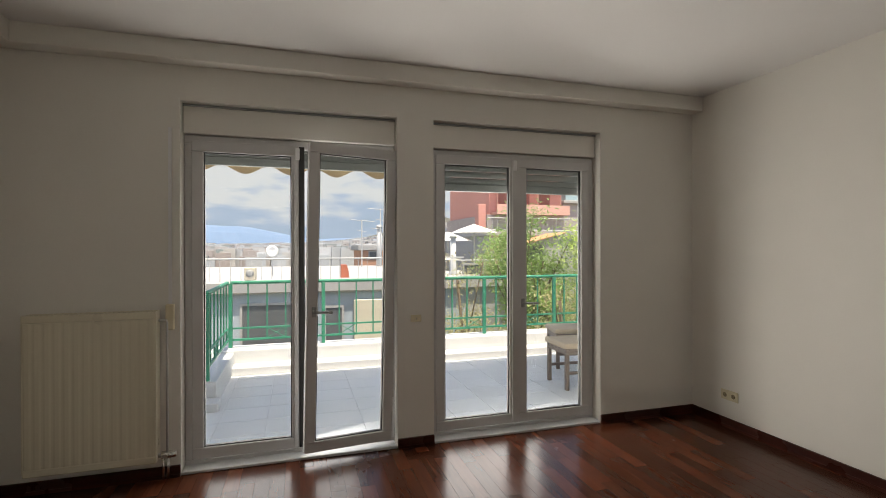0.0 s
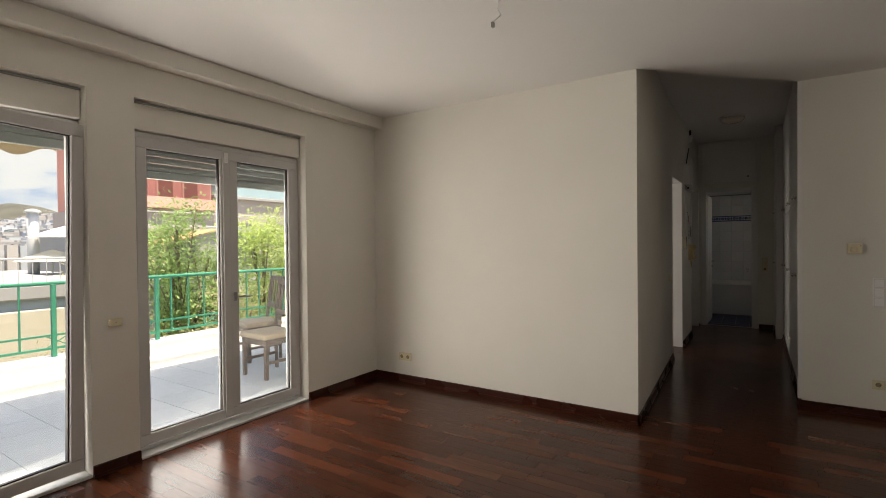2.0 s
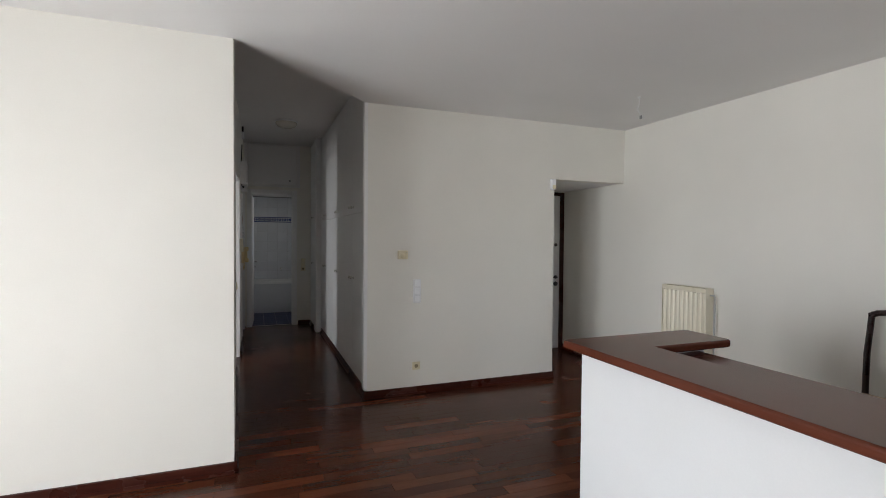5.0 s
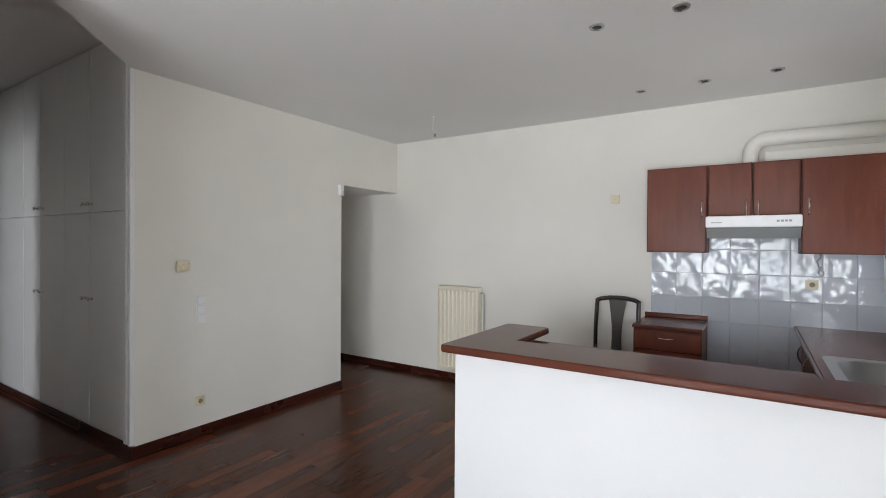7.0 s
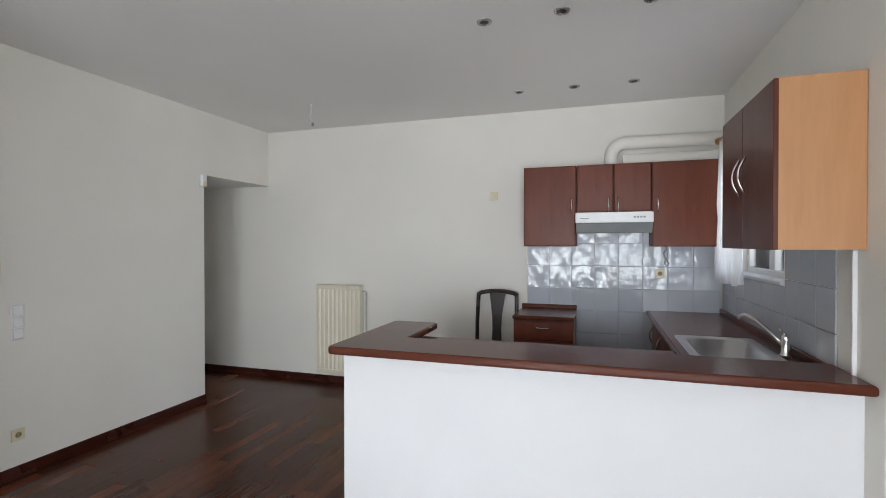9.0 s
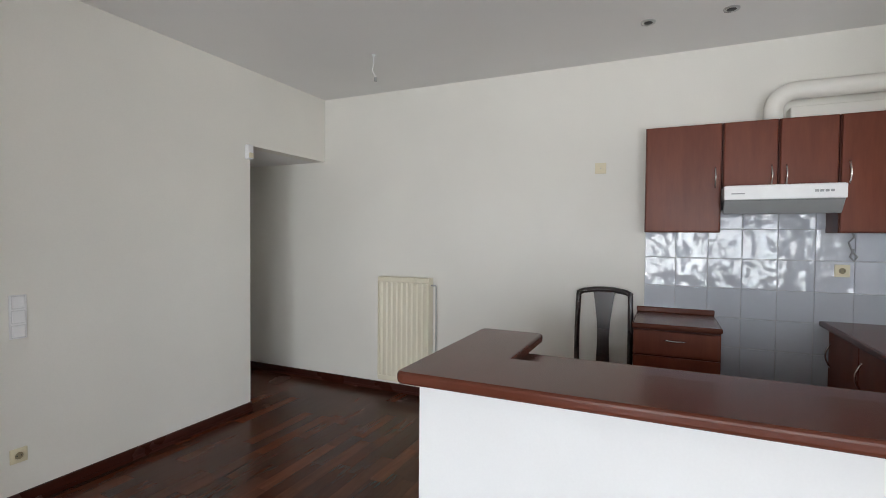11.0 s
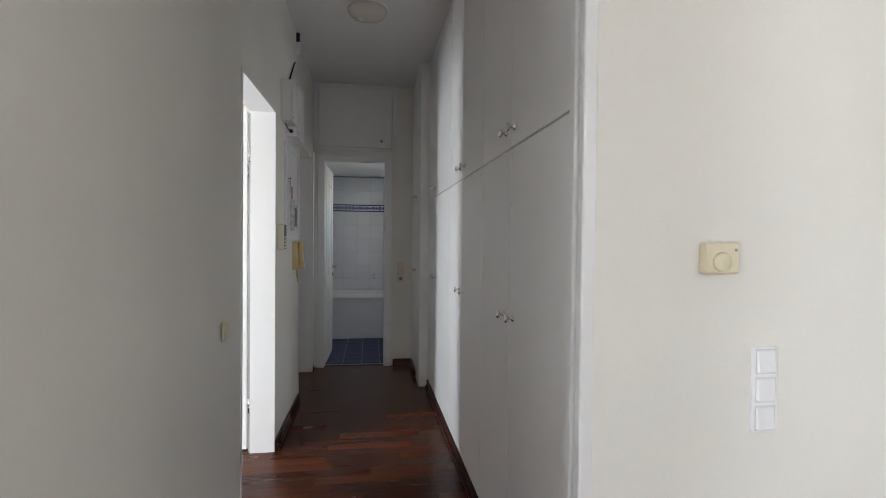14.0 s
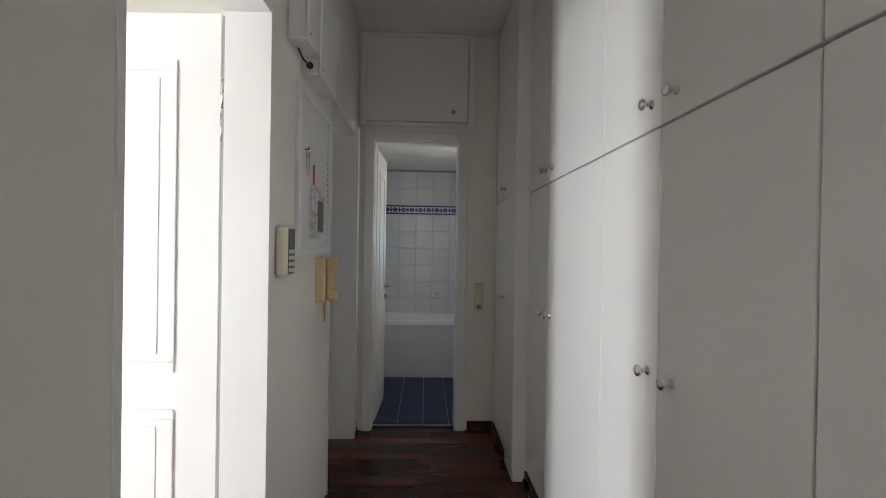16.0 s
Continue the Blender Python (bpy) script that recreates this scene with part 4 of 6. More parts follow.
for a, b in ((KW0 + 0.06, (KW0 + KW1) / 2 - 0.05), ((KW0 + KW1) / 2 + 0.05, KW1 - 0.06)):
    p = part("pane", box(mesh(), a, b, YK - 0.142, YK - 0.138, KWZ0 + 0.06, KWZ1 - 0.06), GLASS, kw)
    p.visible_shadow = False
part("window_sill", box(mesh(), KW0 + 0.002, KW1 - 0.002, YK - 0.11, YK + 0.02, KWZ0 - 0.0, KWZ0 + 0.022, 0.005, 2), KERB, kw, "pale marble sill")

rod = thing("curtain_rod", (3.3, YK + 0.09, 2.29), "brown wooden curtain rod with turned ends over the window", "curtain rod")
part("pole", cyl(mesh(), (2.75, YK + 0.09, 2.29), (3.74, YK + 0.09, 2.29), 0.014, n=14), BEECH, rod, "", True)
part("finial", lathe(mesh(), [(0.014, 0), (0.024, 0.012), (0.016, 0.025), (0.028, 0.05), (0.02, 0.08), (0.005, 0.10)], (3.74, YK + 0.09, 2.29), "x", 16), BEECH, rod, "turned wooden end", True)
part("bracket", box(mesh(), 3.66, 3.685, YK + 0.001, YK + 0.10, 2.275, 2.30, 0.004), BEECH, rod)
part("rod_bracket", box(mesh(), 2.76, 2.785, YK + 0.001, YK + 0.10, 2.275, 2.30, 0.004), BEECH, rod)
cur = thing("curtain", (3.5, YK + 0.09, 1.2), "sheer white curtain gathered beside the kitchen window", "curtain")
bm = mesh()
N, Mz = 70, 14
grid = []
for j in range(Mz + 1):
    z = 2.28 - (2.28 - 1.19) * j / Mz
    spread = 1.0 + 0.25 * (j / Mz) ** 0.7
    row = []
    for i in range(N + 1):
        u = i / N
        x = 3.50 + (u - 0.5) * 0.54 * spread + 0.03 * (j / Mz)
        y = YK + 0.09 + (0.018 + 0.02 * j / Mz) * math.sin(u * 2 * math.pi * 7 + 0.6 * math.sin(j * 0.5)) + 0.006 * math.sin(u * 41)
        row.append(bm.verts.new((x, y, z + 0.008 * math.sin(u * 9) * (j == Mz))))
    grid.append(row)
for a, b in zip(grid, grid[1:]):
    for k in range(N):
        bm.faces.new((a[k], a[k + 1], b[k + 1], b[k]))
part("cloth", bm, SHEER, cur, "thin white net", True)

# ---- corridor: wardrobes ----
WF = 1.082          # front of the doors
SPLIT = 1.735


def knob(bm, x, y, z):
    lathe(bm, [(0.013, 0), (0.012, 0.004), (0.006, 0.008), (0.006, 0.018), (0.015, 0.024), (0.017, 0.030), (0.012, 0.035), (0.001, 0.036)], (x, y, z), "-x", 14)
    return bm


def wardrobe_unit(y0, y1, front, knob_at, label):
    """One bay of the built-in wardrobe: lower and upper door with bead moulding at its edge and a knob each."""
    w = thing("wardrobe", (front + 0.3, (y0 + y1) / 2, 0), label, "wardrobe", "built-in wardrobes")
    part("carcass", box(mesh(), front + 0.022, 1.675, y0 + 0.001, y1 - 0.001, 0.0, CZ2 - 0.001), LACQ, w)
    for z0, z1, kz in ((SK + 0.01, SPLIT - 0.003, 1.07), (SPLIT + 0.003, CZ2 - 0.012, 1.805)):
        d = part("door", box(mesh(), front, front + 0.021, y0 + 0.0022, y1 - 0.0022, z0, z1, 0.004, 2), LACQ, w)
        part("knob", knob(mesh(), front, knob_at, kz), CHROME, d, "round satin metal knob", True)


BAYS = [(1.215, 1.80, 1.745), (1.80, 2.275, 1.86), (2.275, 2.79, 2.715), (2.79, 3.20, 2.845), (3.20, 3.94, 3.89), (3.94, 4.39, 3.995)]
for y0, y1, ky in BAYS:
    wardrobe_unit(y0, y1, WF, ky, "tall white lacquered built-in wardrobe bay, doors closed")
wardrobe_unit(4.66, 5.214, 1.005, 4.80, "narrow white lacquered built-in cupboard beside the bathroom")
jam = mesh()
box(jam, 0.998, 1.67, 4.391, 4.659, 0, CZ2 - 0.001, 0.012, 2)
structure("trim_pillar", jam, LACQ, "white lacquered post between the wardrobes", "trim")
tr = mesh()
for a, b, x in ((YW + 0.001, YW + 0.035, XR - 0.004), (YW + 0.035, YW + 0.06, XR + 0.012), (YW + 0.06, YW + 0.10, XR - 0.002), (YW + 0.10, 1.214, XR + 0.02)):
    box(tr, x, 1.66, a, b, SK + 0.006, CZ2 - 0.001, 0.006, 2)
structure("trim_wardrobe", tr, LACQ, "white lacquered stepped frame at the wardrobe's end", "trim")


# ---- doors ----
def panel_leaf(name, label, width, height, swing, at, handle=True):
    """A white panelled door leaf in its own places: hinge at the origin, along +x, thickness along y."""
    d = local(name, label, "door", "panelled doors")
    part("leaf", box(mesh(), 0, width, -0.04, 0, 0.008, height, 0.003), LACQ, d)
    for z0, z1 in ((0.18, 0.84), (0.965, height - 0.16)):
        for s, y in ((1, 0.0), (-1, -0.04)):
            m = mesh()
            for a, b, c, e in ((0.145, width - 0.145, z0, z0 + 0.035), (0.145, width - 0.145, z1 - 0.035, z1), (0.145, 0.18, z0 + 0.035, z1 - 0.035), (width - 0.18, width - 0.145, z0 + 0.035, z1 - 0.035)):
                box(m, a, b, min(y, y + s * 0.007), max(y, y + s * 0.007), c, e, 0.0033, 2)
            part("moulding", m, LACQ, d, "raised panel moulding")
            part("panel", box(mesh(), 0.205, width - 0.205, min(y, y + s * 0.003), max(y, y + s * 0.003), z0 + 0.06, z1 - 0.06, 0.0015, 1), LACQ, d, "raised field panel")
    for z in (0.25, 1.75):
        part("hinge", cyl(mesh(), (-0.006, 0.004, z), (-0.006, 0.004, z + 0.09), 0.007), STEEL, d, "small metal hinge", True)
    if handle:
        for s, y in ((1, 0.0), (-1, -0.04)):
            m = mesh()
            lathe(m, [(0.024, 0), (0.024, 0.006), (0.012, 0.009), (0.001, 0.009)], (width - 0.06, y, 1.04), "y" if s > 0 else "-y", 16)
            tube(m, [(width - 0.06, y, 1.04), (width - 0.06, y + s * 0.045, 1.04), (width - 0.08, y + s * 0.055, 1.04), (width - 0.17, y + s * 0.052, 1.035)], 0.008)
            lathe(m, [(0.022, 0), (0.022, 0.006), (0.001, 0.008)], (width - 0.06, y, 0.95), "y" if s > 0 else "-y", 16)
            cyl(m, (width - 0.06, y, 0.95), (width - 0.06, y + s * 0.03, 0.95), 0.006)
            part("handle", m, STEEL, d, "dark metal lever handle", True)
    d.matrix_world = at @ pose(0, 0, 0, 0, 0, swing)
    return d


panel_leaf("bedroom_door", "open white panelled bedroom door", 0.74, 2.18, 178, pose(-0.236, LD1 + 0.022, 0))
bdj = thing("door_frame_bedroom", (-0.19, LD1, 0), "white lacquered lining of the bedroom doorway", "door frame", "", "structure")
part("jamb", prism(mesh(), [(-0.056, LD1 - 0.001), (-0.056, LD1 - 0.022), (-0.208, LD1 - 0.022), (-0.208, LD1 - 0.001)], 0, LDZ), LACQ, bdj)
part("near_jamb", prism(mesh(), [(-0.070, LD0 + 0.001), (-0.070, LD0 + 0.022), (-0.223, LD0 + 0.022), (-0.223, LD0 + 0.001)], 0, LDZ), LACQ, bdj)
# Added grey strip imitates the shadowed slit between leaf and jamb.
part("door_seal", box(mesh(), -0.222, -0.2085, LD1 - 0.004, LD1 + 0.02, 0.0, LDZ - 0.03), GREYP, bdj, "grey strip painted as the shaded door gap")
for z in (0.25, 1.85):
    part("hinge", cyl(mesh(), (-0.215, LD1 - 0.016, z), (-0.215, LD1 - 0.016, z + 0.1), 0.007), CHROME, bdj, "metal hinge", True)
part("head", prism(mesh(), [(-0.07, LD0 + 0.022), (-0.058, LD1 - 0.022), (-0.208, LD1 - 0.022), (-0.223, LD0 + 0.022)], LDZ - 0.022, LDZ - 0.001), LACQ, bdj)

bdf = thing("door_frame_bathroom", (0.39, 5.2, 0), "white lacquered frame of the bathroom doorway", "door frame", "", "structure")
bm = mesh()
for a, b, c, d in ((BD0 - 0.075, BD0, 0, BDZ + 0.065), (BD1, BD1 + 0.075, 0, BDZ + 0.065), (BD0, BD1, BDZ, BDZ + 0.065)):
    box(bm, a, b, 5.188, 5.2145, c, d, 0.006, 2)
part("architrave", bm, LACQ, bdf)
bm = mesh()
for a, b, c, d in ((BD0 - 0.018, BD0 + 0.004, 0, BDZ), (BD1 - 0.004, BD1 + 0.018, 0, BDZ), (BD0 + 0.004, BD1 - 0.004, BDZ - 0.006, BDZ + 0.018)):
    box(bm, a, b, 5.2145, 5.36, c, d)
part("lining", bm, LACQ, bdf)
panel_leaf("bathroom_door", "open white panelled bathroom door", 0.61, 2.17, 88, pose(BD0 - 0.03, 5.372, 0))

oc = thing("overhead_cupboard", (0.39, 5.2, 2.33), "white lacquered cupboard door over the bathroom door", "cupboard")
bm = mesh()
for a, b, c, d in ((-0.045, 0.0, 2.315, CZ2 - 0.002), (0.775, 0.83, 2.315, CZ2 - 0.002), (0.0, 0.775, 2.315, 2.345), (0.0, 0.775, 2.985, CZ2 - 0.002)):
    box(bm, a, b, 5.192, 5.2145, c, d, 0.005, 2)
part("frame", bm, LACQ, oc)
part("door", box(mesh(), 0.004, 0.771, 5.184, 5.212, 2.349, 2.981, 0.006, 2), LACQ, oc)
part("knob", lathe(mesh(), [(0.012, 0), (0.006, 0.006), (0.006, 0.016), (0.016, 0.022), (0.015, 0.03), (0.001, 0.033)], (0.66, 5.184, 2.42), "-y", 14), GREYP, oc, "round dark metal knob", True)

sdf = thing("door_frame_side", (-0.15, 4.6, 0), "white lacquered lining of the side doorway", "door frame", "", "structure")
part("jamb", prism(mesh(), [(-0.05, 5.079), (-0.05, 5.04), (-0.30, 5.04), (-0.30, 5.079)], 0, 2.199), LACQ, sdf)
part("casing", prism(mesh(), [(-0.032, 5.13), (-0.032, 5.045), (-0.0545, 5.045), (-0.0545, 5.13)], 0, 2.26), LACQ, sdf)
part("near_jamb", prism(mesh(), [(-0.045, 4.121), (-0.045, 4.15), (-0.29, 4.15), (-0.29, 4.121)], 0, 2.199), LACQ, sdf)
panel_leaf("side_room_door", "closed white panelled side room door", 0.86, 2.15, 88, pose(-0.28, 4.17, 0), False)

ed = thing("entrance_door", (3.55, 2.3, 0), "white security entrance door with dark frame and black locks", "door", "", "structure")
part("leaf", box(mesh(), RX0 + 0.07, XE - 0.055, 2.225, 2.275, 0.01, 2.075, 0.003), LACQ, ed)
bm = mesh()
for a, b, c, d in ((RX0 + 0.031, RX0 + 0.075, 0, 2.114), (XE - 0.06, XE - 0.001, 0, 2.114), (RX0 + 0.075, XE - 0.06, 2.07, 2.114)):
    box(bm, a, b, 2.205, 2.3, c, d, 0.004)
part("steel_frame", bm, BASE, ed, "dark brown steel door frame")
m = mesh()
lathe(m, [(0.022, 0), (0.022, 0.008), (0.001, 0.009)], (3.905, 2.225, 1.41), "-y", 16)
part("peephole", m, BLACKP, ed, "round black peephole cover", True)
m = mesh()
lathe(m, [(0.024, 0), (0.024, 0.01), (0.001, 0.012)], (3.905, 2.225, 0.975), "-y", 16)
tube(m, [(3.905, 2.225, 0.975), (3.905, 2.18, 0.975), (3.885, 2.17, 0.975), (3.80, 2.175, 0.975)], 0.009)
lathe(m, [(0.03, 0), (0.03, 0.012), (0.001, 0.014)], (3.905, 2.225, 0.885), "-y", 16)
part("handle", m, BLACKP, ed, "black lever handle and lock", True)

# ---- corridor: wall boxes ----
XL = -0.058
kp = thing("alarm_keypad", (XL, 3.27, 1.385), "cream alarm keypad with a dark face on the corridor wall", "keypad")
part("case", box(mesh(), XL, XL + 0.042, 3.222, 3.318, 1.295, 1.465, 0.006, 2), ENAMEL, kp)
part("screen", box(mesh(), XL + 0.042, XL + 0.044, 3.23, 3.31, 1.300, 1.460, 0.0008), DARKFACE, kp, "dark grey-green face and display")
for i in range(4):
    for j in range(3):
        part("button", box(mesh(), XL + 0.042, XL + 0.047, 3.234 + j * 0.027, 3.254 + j * 0.027, 1.306 + i * 0.022, 1.320 + i * 0.022, 0.001), ENAMEL, kp)

nb = thing("key_board", (XL, 3.66, 1.72), "white metal panel with keys and leaflets hung on it", "key board")
bm = mesh()
for a, b, c, d in ((3.46, 3.49, 1.36, 2.05), (4.04, 4.08, 1.36, 2.05), (3.49, 4.04, 1.36, 1.39), (3.49, 4.04, 2.02, 2.05)):
    box(bm, XL, XL + 0.022, a, b, c, d, 0.004, 1)
part("frame", bm, WHITEP, nb)
part("panel", box(mesh(), XL, XL + 0.014, 3.491, 4.039, 1.391, 2.019), LACQ, nb)
d = mesh()
for i in range(22):
    box(d, XL + 0.014, XL + 0.0155, 4.018, 4.024, 1.42 + i * 0.028, 1.435 + i * 0.028)
part("edge_mark", d, GREYP, nb, "dashed dark line down the edge")
ks = thing("key_bunch", (XL + 0.02, 3.555, 1.75), "small bunch of metal keys on a hook", "keys")
bm = mesh()
tube(bm, [(XL + 0.012, 3.555, 1.80), (XL + 0.03, 3.555, 1.80), (XL + 0.032, 3.555, 1.81)], 0.003, 6)
part("hook", bm, BLACKP, ks)
for y, t in ((3.555, 0.0), (3.58, 0.02), (3.54, 0.03)):
    bm = mesh()
    lathe(bm, [(0.004, 0), (0.011, 0.0005), (0.011, 0.002), (0.004, 0.0025)], (XL + 0.02 + t * 0.3, y, 1.78), "x", 10)
    box(bm, XL + 0.02 + t * 0.3, XL + 0.022 + t * 0.3, y - 0.003, y + 0.003, 1.72 - t, 1.772)
    part("key", bm, STEEL, ks)
lv = thing("leaflets", (XL + 0.02, 3.72, 1.55), "folded printed leaflets hanging from a red clip", "leaflets")
part("clip", box(mesh(), XL + 0.015, XL + 0.022, 3.695, 3.712, 1.66, 1.76, 0.002), ORANGE_W, lv, "dark red strap")
part("leaflet", box(mesh(), XL + 0.015, XL + 0.030, 3.655, 3.80, 1.43, 1.665, 0.002), PAPER, lv, "grey printed sheet")
bm = box(mesh(), XL + 0.031, XL + 0.04, 3.69, 3.84, 1.455, 1.63, 0.002)
part("leaflet_front", bm, PAPER, lv, "white printed sheet")
part("picture", box(mesh(), XL + 0.04, XL + 0.0412, 3.695, 3.80, 1.465, 1.60), DARKFACE, lv, "grey printed picture")

ic = thing("intercom", (XL, 3.90, 1.25), "yellowed intercom handset on the corridor wall", "intercom")
part("base", box(mesh(), XL, XL + 0.045, 3.82, 3.985, 1.13, 1.345, 0.008, 2), YELLOWP, ic)
bm = mesh()
box(bm, XL + 0.045, XL + 0.080, 3.865, 3.915, 1.14, 1.34, 0.010, 2)
box(bm, XL + 0.045, XL + 0.095, 3.862, 3.918, 1.29, 1.345, 0.012, 2)
box(bm, XL + 0.045, XL + 0.095, 3.862, 3.918, 1.135, 1.19, 0.012, 2)
part("handset", bm, YELLOWP, ic)
part("grille", box(mesh(), XL + 0.028, XL + 0.03, 3.925, 3.95, 1.16, 1.22), GREYP, ic, "dark speaker grille")
part("cord", tube(mesh(), [(XL + 0.04, 3.89, 1.135), (XL + 0.04, 3.885, 1.07), (XL + 0.035, 3.90, 1.03), (XL + 0.03, 3.925, 1.05), (XL + 0.02, 3.93, 1.13)], 0.005, 6), YELLOWP, ic, "looped cord", True)


def meter_box(name, y0, y1, z0, z1, deep, label, mat_, cat="meter box"):
    b = thing(name, (XL, (y0 + y1) / 2, z0), label, cat)
    part("case", box(mesh(), XL, XL + deep - 0.012, y0, y1, z0, z1, 0.004, 1), mat_, b)
    part("lid", box(mesh(), XL + deep - 0.011, XL + deep, y0 - 0.003, y1 + 0.003, z0 - 0.003, z1 + 0.003, 0.004, 2), mat_, b)
    part("screw", cyl(mesh(), (XL + deep, y0 + 0.02, z0 + 0.025), (XL + deep + 0.003, y0 + 0.02, z0 + 0.025), 0.005, n=8), GREYP, b)
    return b


meter_box("alarm_box", 3.33, 3.52, 2.165, 2.44, 0.08, "white metal alarm control box high on the corridor wall", LACQ, "control box")
tb = meter_box("transformer_box", 3.526, 3.85, 2.10, 2.45, 0.085, "white cable box beside the control box", LACQ, "cable box")
part("gland", lathe(mesh(), [(0.014, 0), (0.014, 0.01), (0.008, 0.014), (0.001, 0.014)], (XL + 0.038, 3.526, 2.135), "-y", 12), BLACKP, tb, "black cable gland", True)
part("cable", tube(mesh(), [(XL + 0.038, 3.514, 2.135), (XL + 0.024, 3.47, 2.14), (XL + 0.014, 3.42, 2.168)], 0.004, 6), BLACKP, tb, "short black cable", True)
part("loose_cable", tube(mesh(), [(XL + 0.012, 3.55, 2.44), (XL + 0.014, 3.58, 2.51), (XL + 0.014, 3.78, 2.68), (XL + 0.014, 3.86, 2.74)], 0.006, 6), BLACKP, tb, "stub of black cable", True)
meter_box("junction_box", 3.99, 4.17, 2.36, 2.60, 0.045, "tall white junction box high on the corridor wall", LACQ, "junction box")
sn = thing("smoke_sensor", (XL, 3.96, 2.84), "small black detector on a white bracket near the ceiling", "sensor")
part("bracket", box(mesh(), XL, XL + 0.04, 3.945, 3.98, 2.84, 2.935, 0.004), WHITEP, sn)
part("head", box(mesh(), XL + 0.008, XL + 0.034, 3.948, 3.978, 2.935, 3.01, 0.004), BLACKP, sn, "black detector head")

# ---- bathroom ----
tub = thing("bathtub", (0.45, 6.5, 0), "white built-in bathtub with a tiled front", "bathtub")
part("front", box(mesh(), -0.349, 1.249, 6.68, 6.74, 0.0, 0.565), BTILE, tub, "white tiled tub front")
bm = mesh()
TX0, TX1, TY0, TY1 = -0.345, 1.245, 6.665, 7.325


def tub_ring(inset, r, z, n=8):
    out = []
    for sx, sy, a0 in ((1, 1, 0), (-1, 1, 90), (-1, -1, 180), (1, -1, 270)):
        for k in range(n):
            a = radians(a0 + 90 * k / (n - 1))
            out.append(bm.verts.new(((TX0 + TX1) / 2 + sx * ((TX1 - TX0) / 2 - inset - r) + r * math.cos(a), (TY0 + TY1) / 2 + sy * ((TY1 - TY0) / 2 - inset - r) + r * math.sin(a), z)))
    return out


rs = [tub_ring(0, 0.01, 0.565), tub_ring(0, 0.012, 0.60), tub_ring(0.012, 0.02, 0.61), tub_ring(0.06, 0.1, 0.607), tub_ring(0.075, 0.12, 0.585), tub_ring(0.13, 0.16, 0.22), tub_ring(0.2, 0.16, 0.17)]
for a, b in zip(rs, rs[1:]):
    for k in range(len(a)):
        bm.faces.new((a[k], a[(k + 1) % len(a)], b[(k + 1) % len(a)], b[k]))
bm.faces.new(rs[-1])
part("basin", bm, WHITEP, tub, "white enamel basin", True)
bt_ = thing("bath_tap", (0.60, 7.32, 0.8), "chrome wall tap over the bathtub", "tap")
part("body", lathe(mesh(), [(0.022, 0), (0.022, 0.012), (0.012, 0.02), (0.012, 0.06), (0.018, 0.065), (0.018, 0.08), (0.001, 0.082)], (0.62, 7.325, 0.83), "-y", 14), CHROME, bt_, "", True)
part("spout", tube(mesh(), [(0.62, 7.27, 0.83), (0.62, 7.24, 0.82), (0.62, 7.225, 0.79)], 0.01), CHROME, bt_, "", True)
fl = structure("floor_bathroom", box(mesh(), -0.45, 1.35, 5.336, 6.7, -0.06, -0.004), GROUT, "dark blue tiled bathroom floor", "floor")
me = None
for i in range(8):
    for j in range(7):
        x0, y0 = -0.349 + i * 0.2045, 5.338 + j * 0.2045
        if me is None:
            t = part("tile", box(mesh(), 0, 0.2, 0, 0.2, -0.004, 0.004, 0.002), BLUET, fl)
            me = t.data
        else:
            t = new("tile", me)
            t.parent = fl
        t.location = (x0, y0, 0)
wallb = bpy.data.objects["wall_bathroom_back"]
me = None
for i in range(9):
    for j in range(8):
        z0 = 1.786 - 0.2015 * (j + 1) if j < 6 else 1.893 + (j - 6) * 0.2015
        h = min(0.199, 2.314 - z0)
        x0 = -0.454 + i * 0.2015
        if x0 < -0.36 or x0 > 1.2:
            continue
        if h < 0.19:
            t = part("tile", box(mesh(), 0, 0.199, -0.008, 0, 0, h, 0.003), BTILE, wallb)
        elif me is None:
            t = part("tile", box(mesh(), 0, 0.199, -0.008, 0, 0, 0.199, 0.003), BTILE, wallb)
            me = t.data
        else:
            t = new("tile", me)
            t.parent = wallb
        t.location = (x0, 7.339, z0)
part("edge_strip", box(mesh(), -0.35, 1.25, 7.325, 7.339, 2.298, 2.3145, 0.002), GREYP, wallb, "dark strip over the tiles")
bm = mesh()
box(bm, -0.35, 1.25, 7.329, 7.339, 1.787, 1.803)
box(bm, -0.35, 1.25, 7.329, 7.339, 1.876, 1.892)
part("border_edge", bm, BLUE, wallb, "dark blue border lines")
part("border_ground", box(mesh(), -0.35, 1.25, 7.331, 7.339, 1.803, 1.876), BTILE, wallb)
bm = mesh()
for i in range(16):
    x = -0.30 + i * 0.1
    lathe(bm, [(0.010, 0), (0.016, 0.0015), (0.026, 0.0015), (0.028, 0.0)], (x, 7.331, 1.84), "-y", 12)
    box(bm, x + 0.042, x + 0.058, 7.3295, 7.3312, 1.812, 1.868)
    box(bm, x + 0.030, x + 0.070, 7.3295, 7.3312, 1.834, 1.846)
part("border_motif", bm, BLUE, wallb, "blue ornament of the tile border")

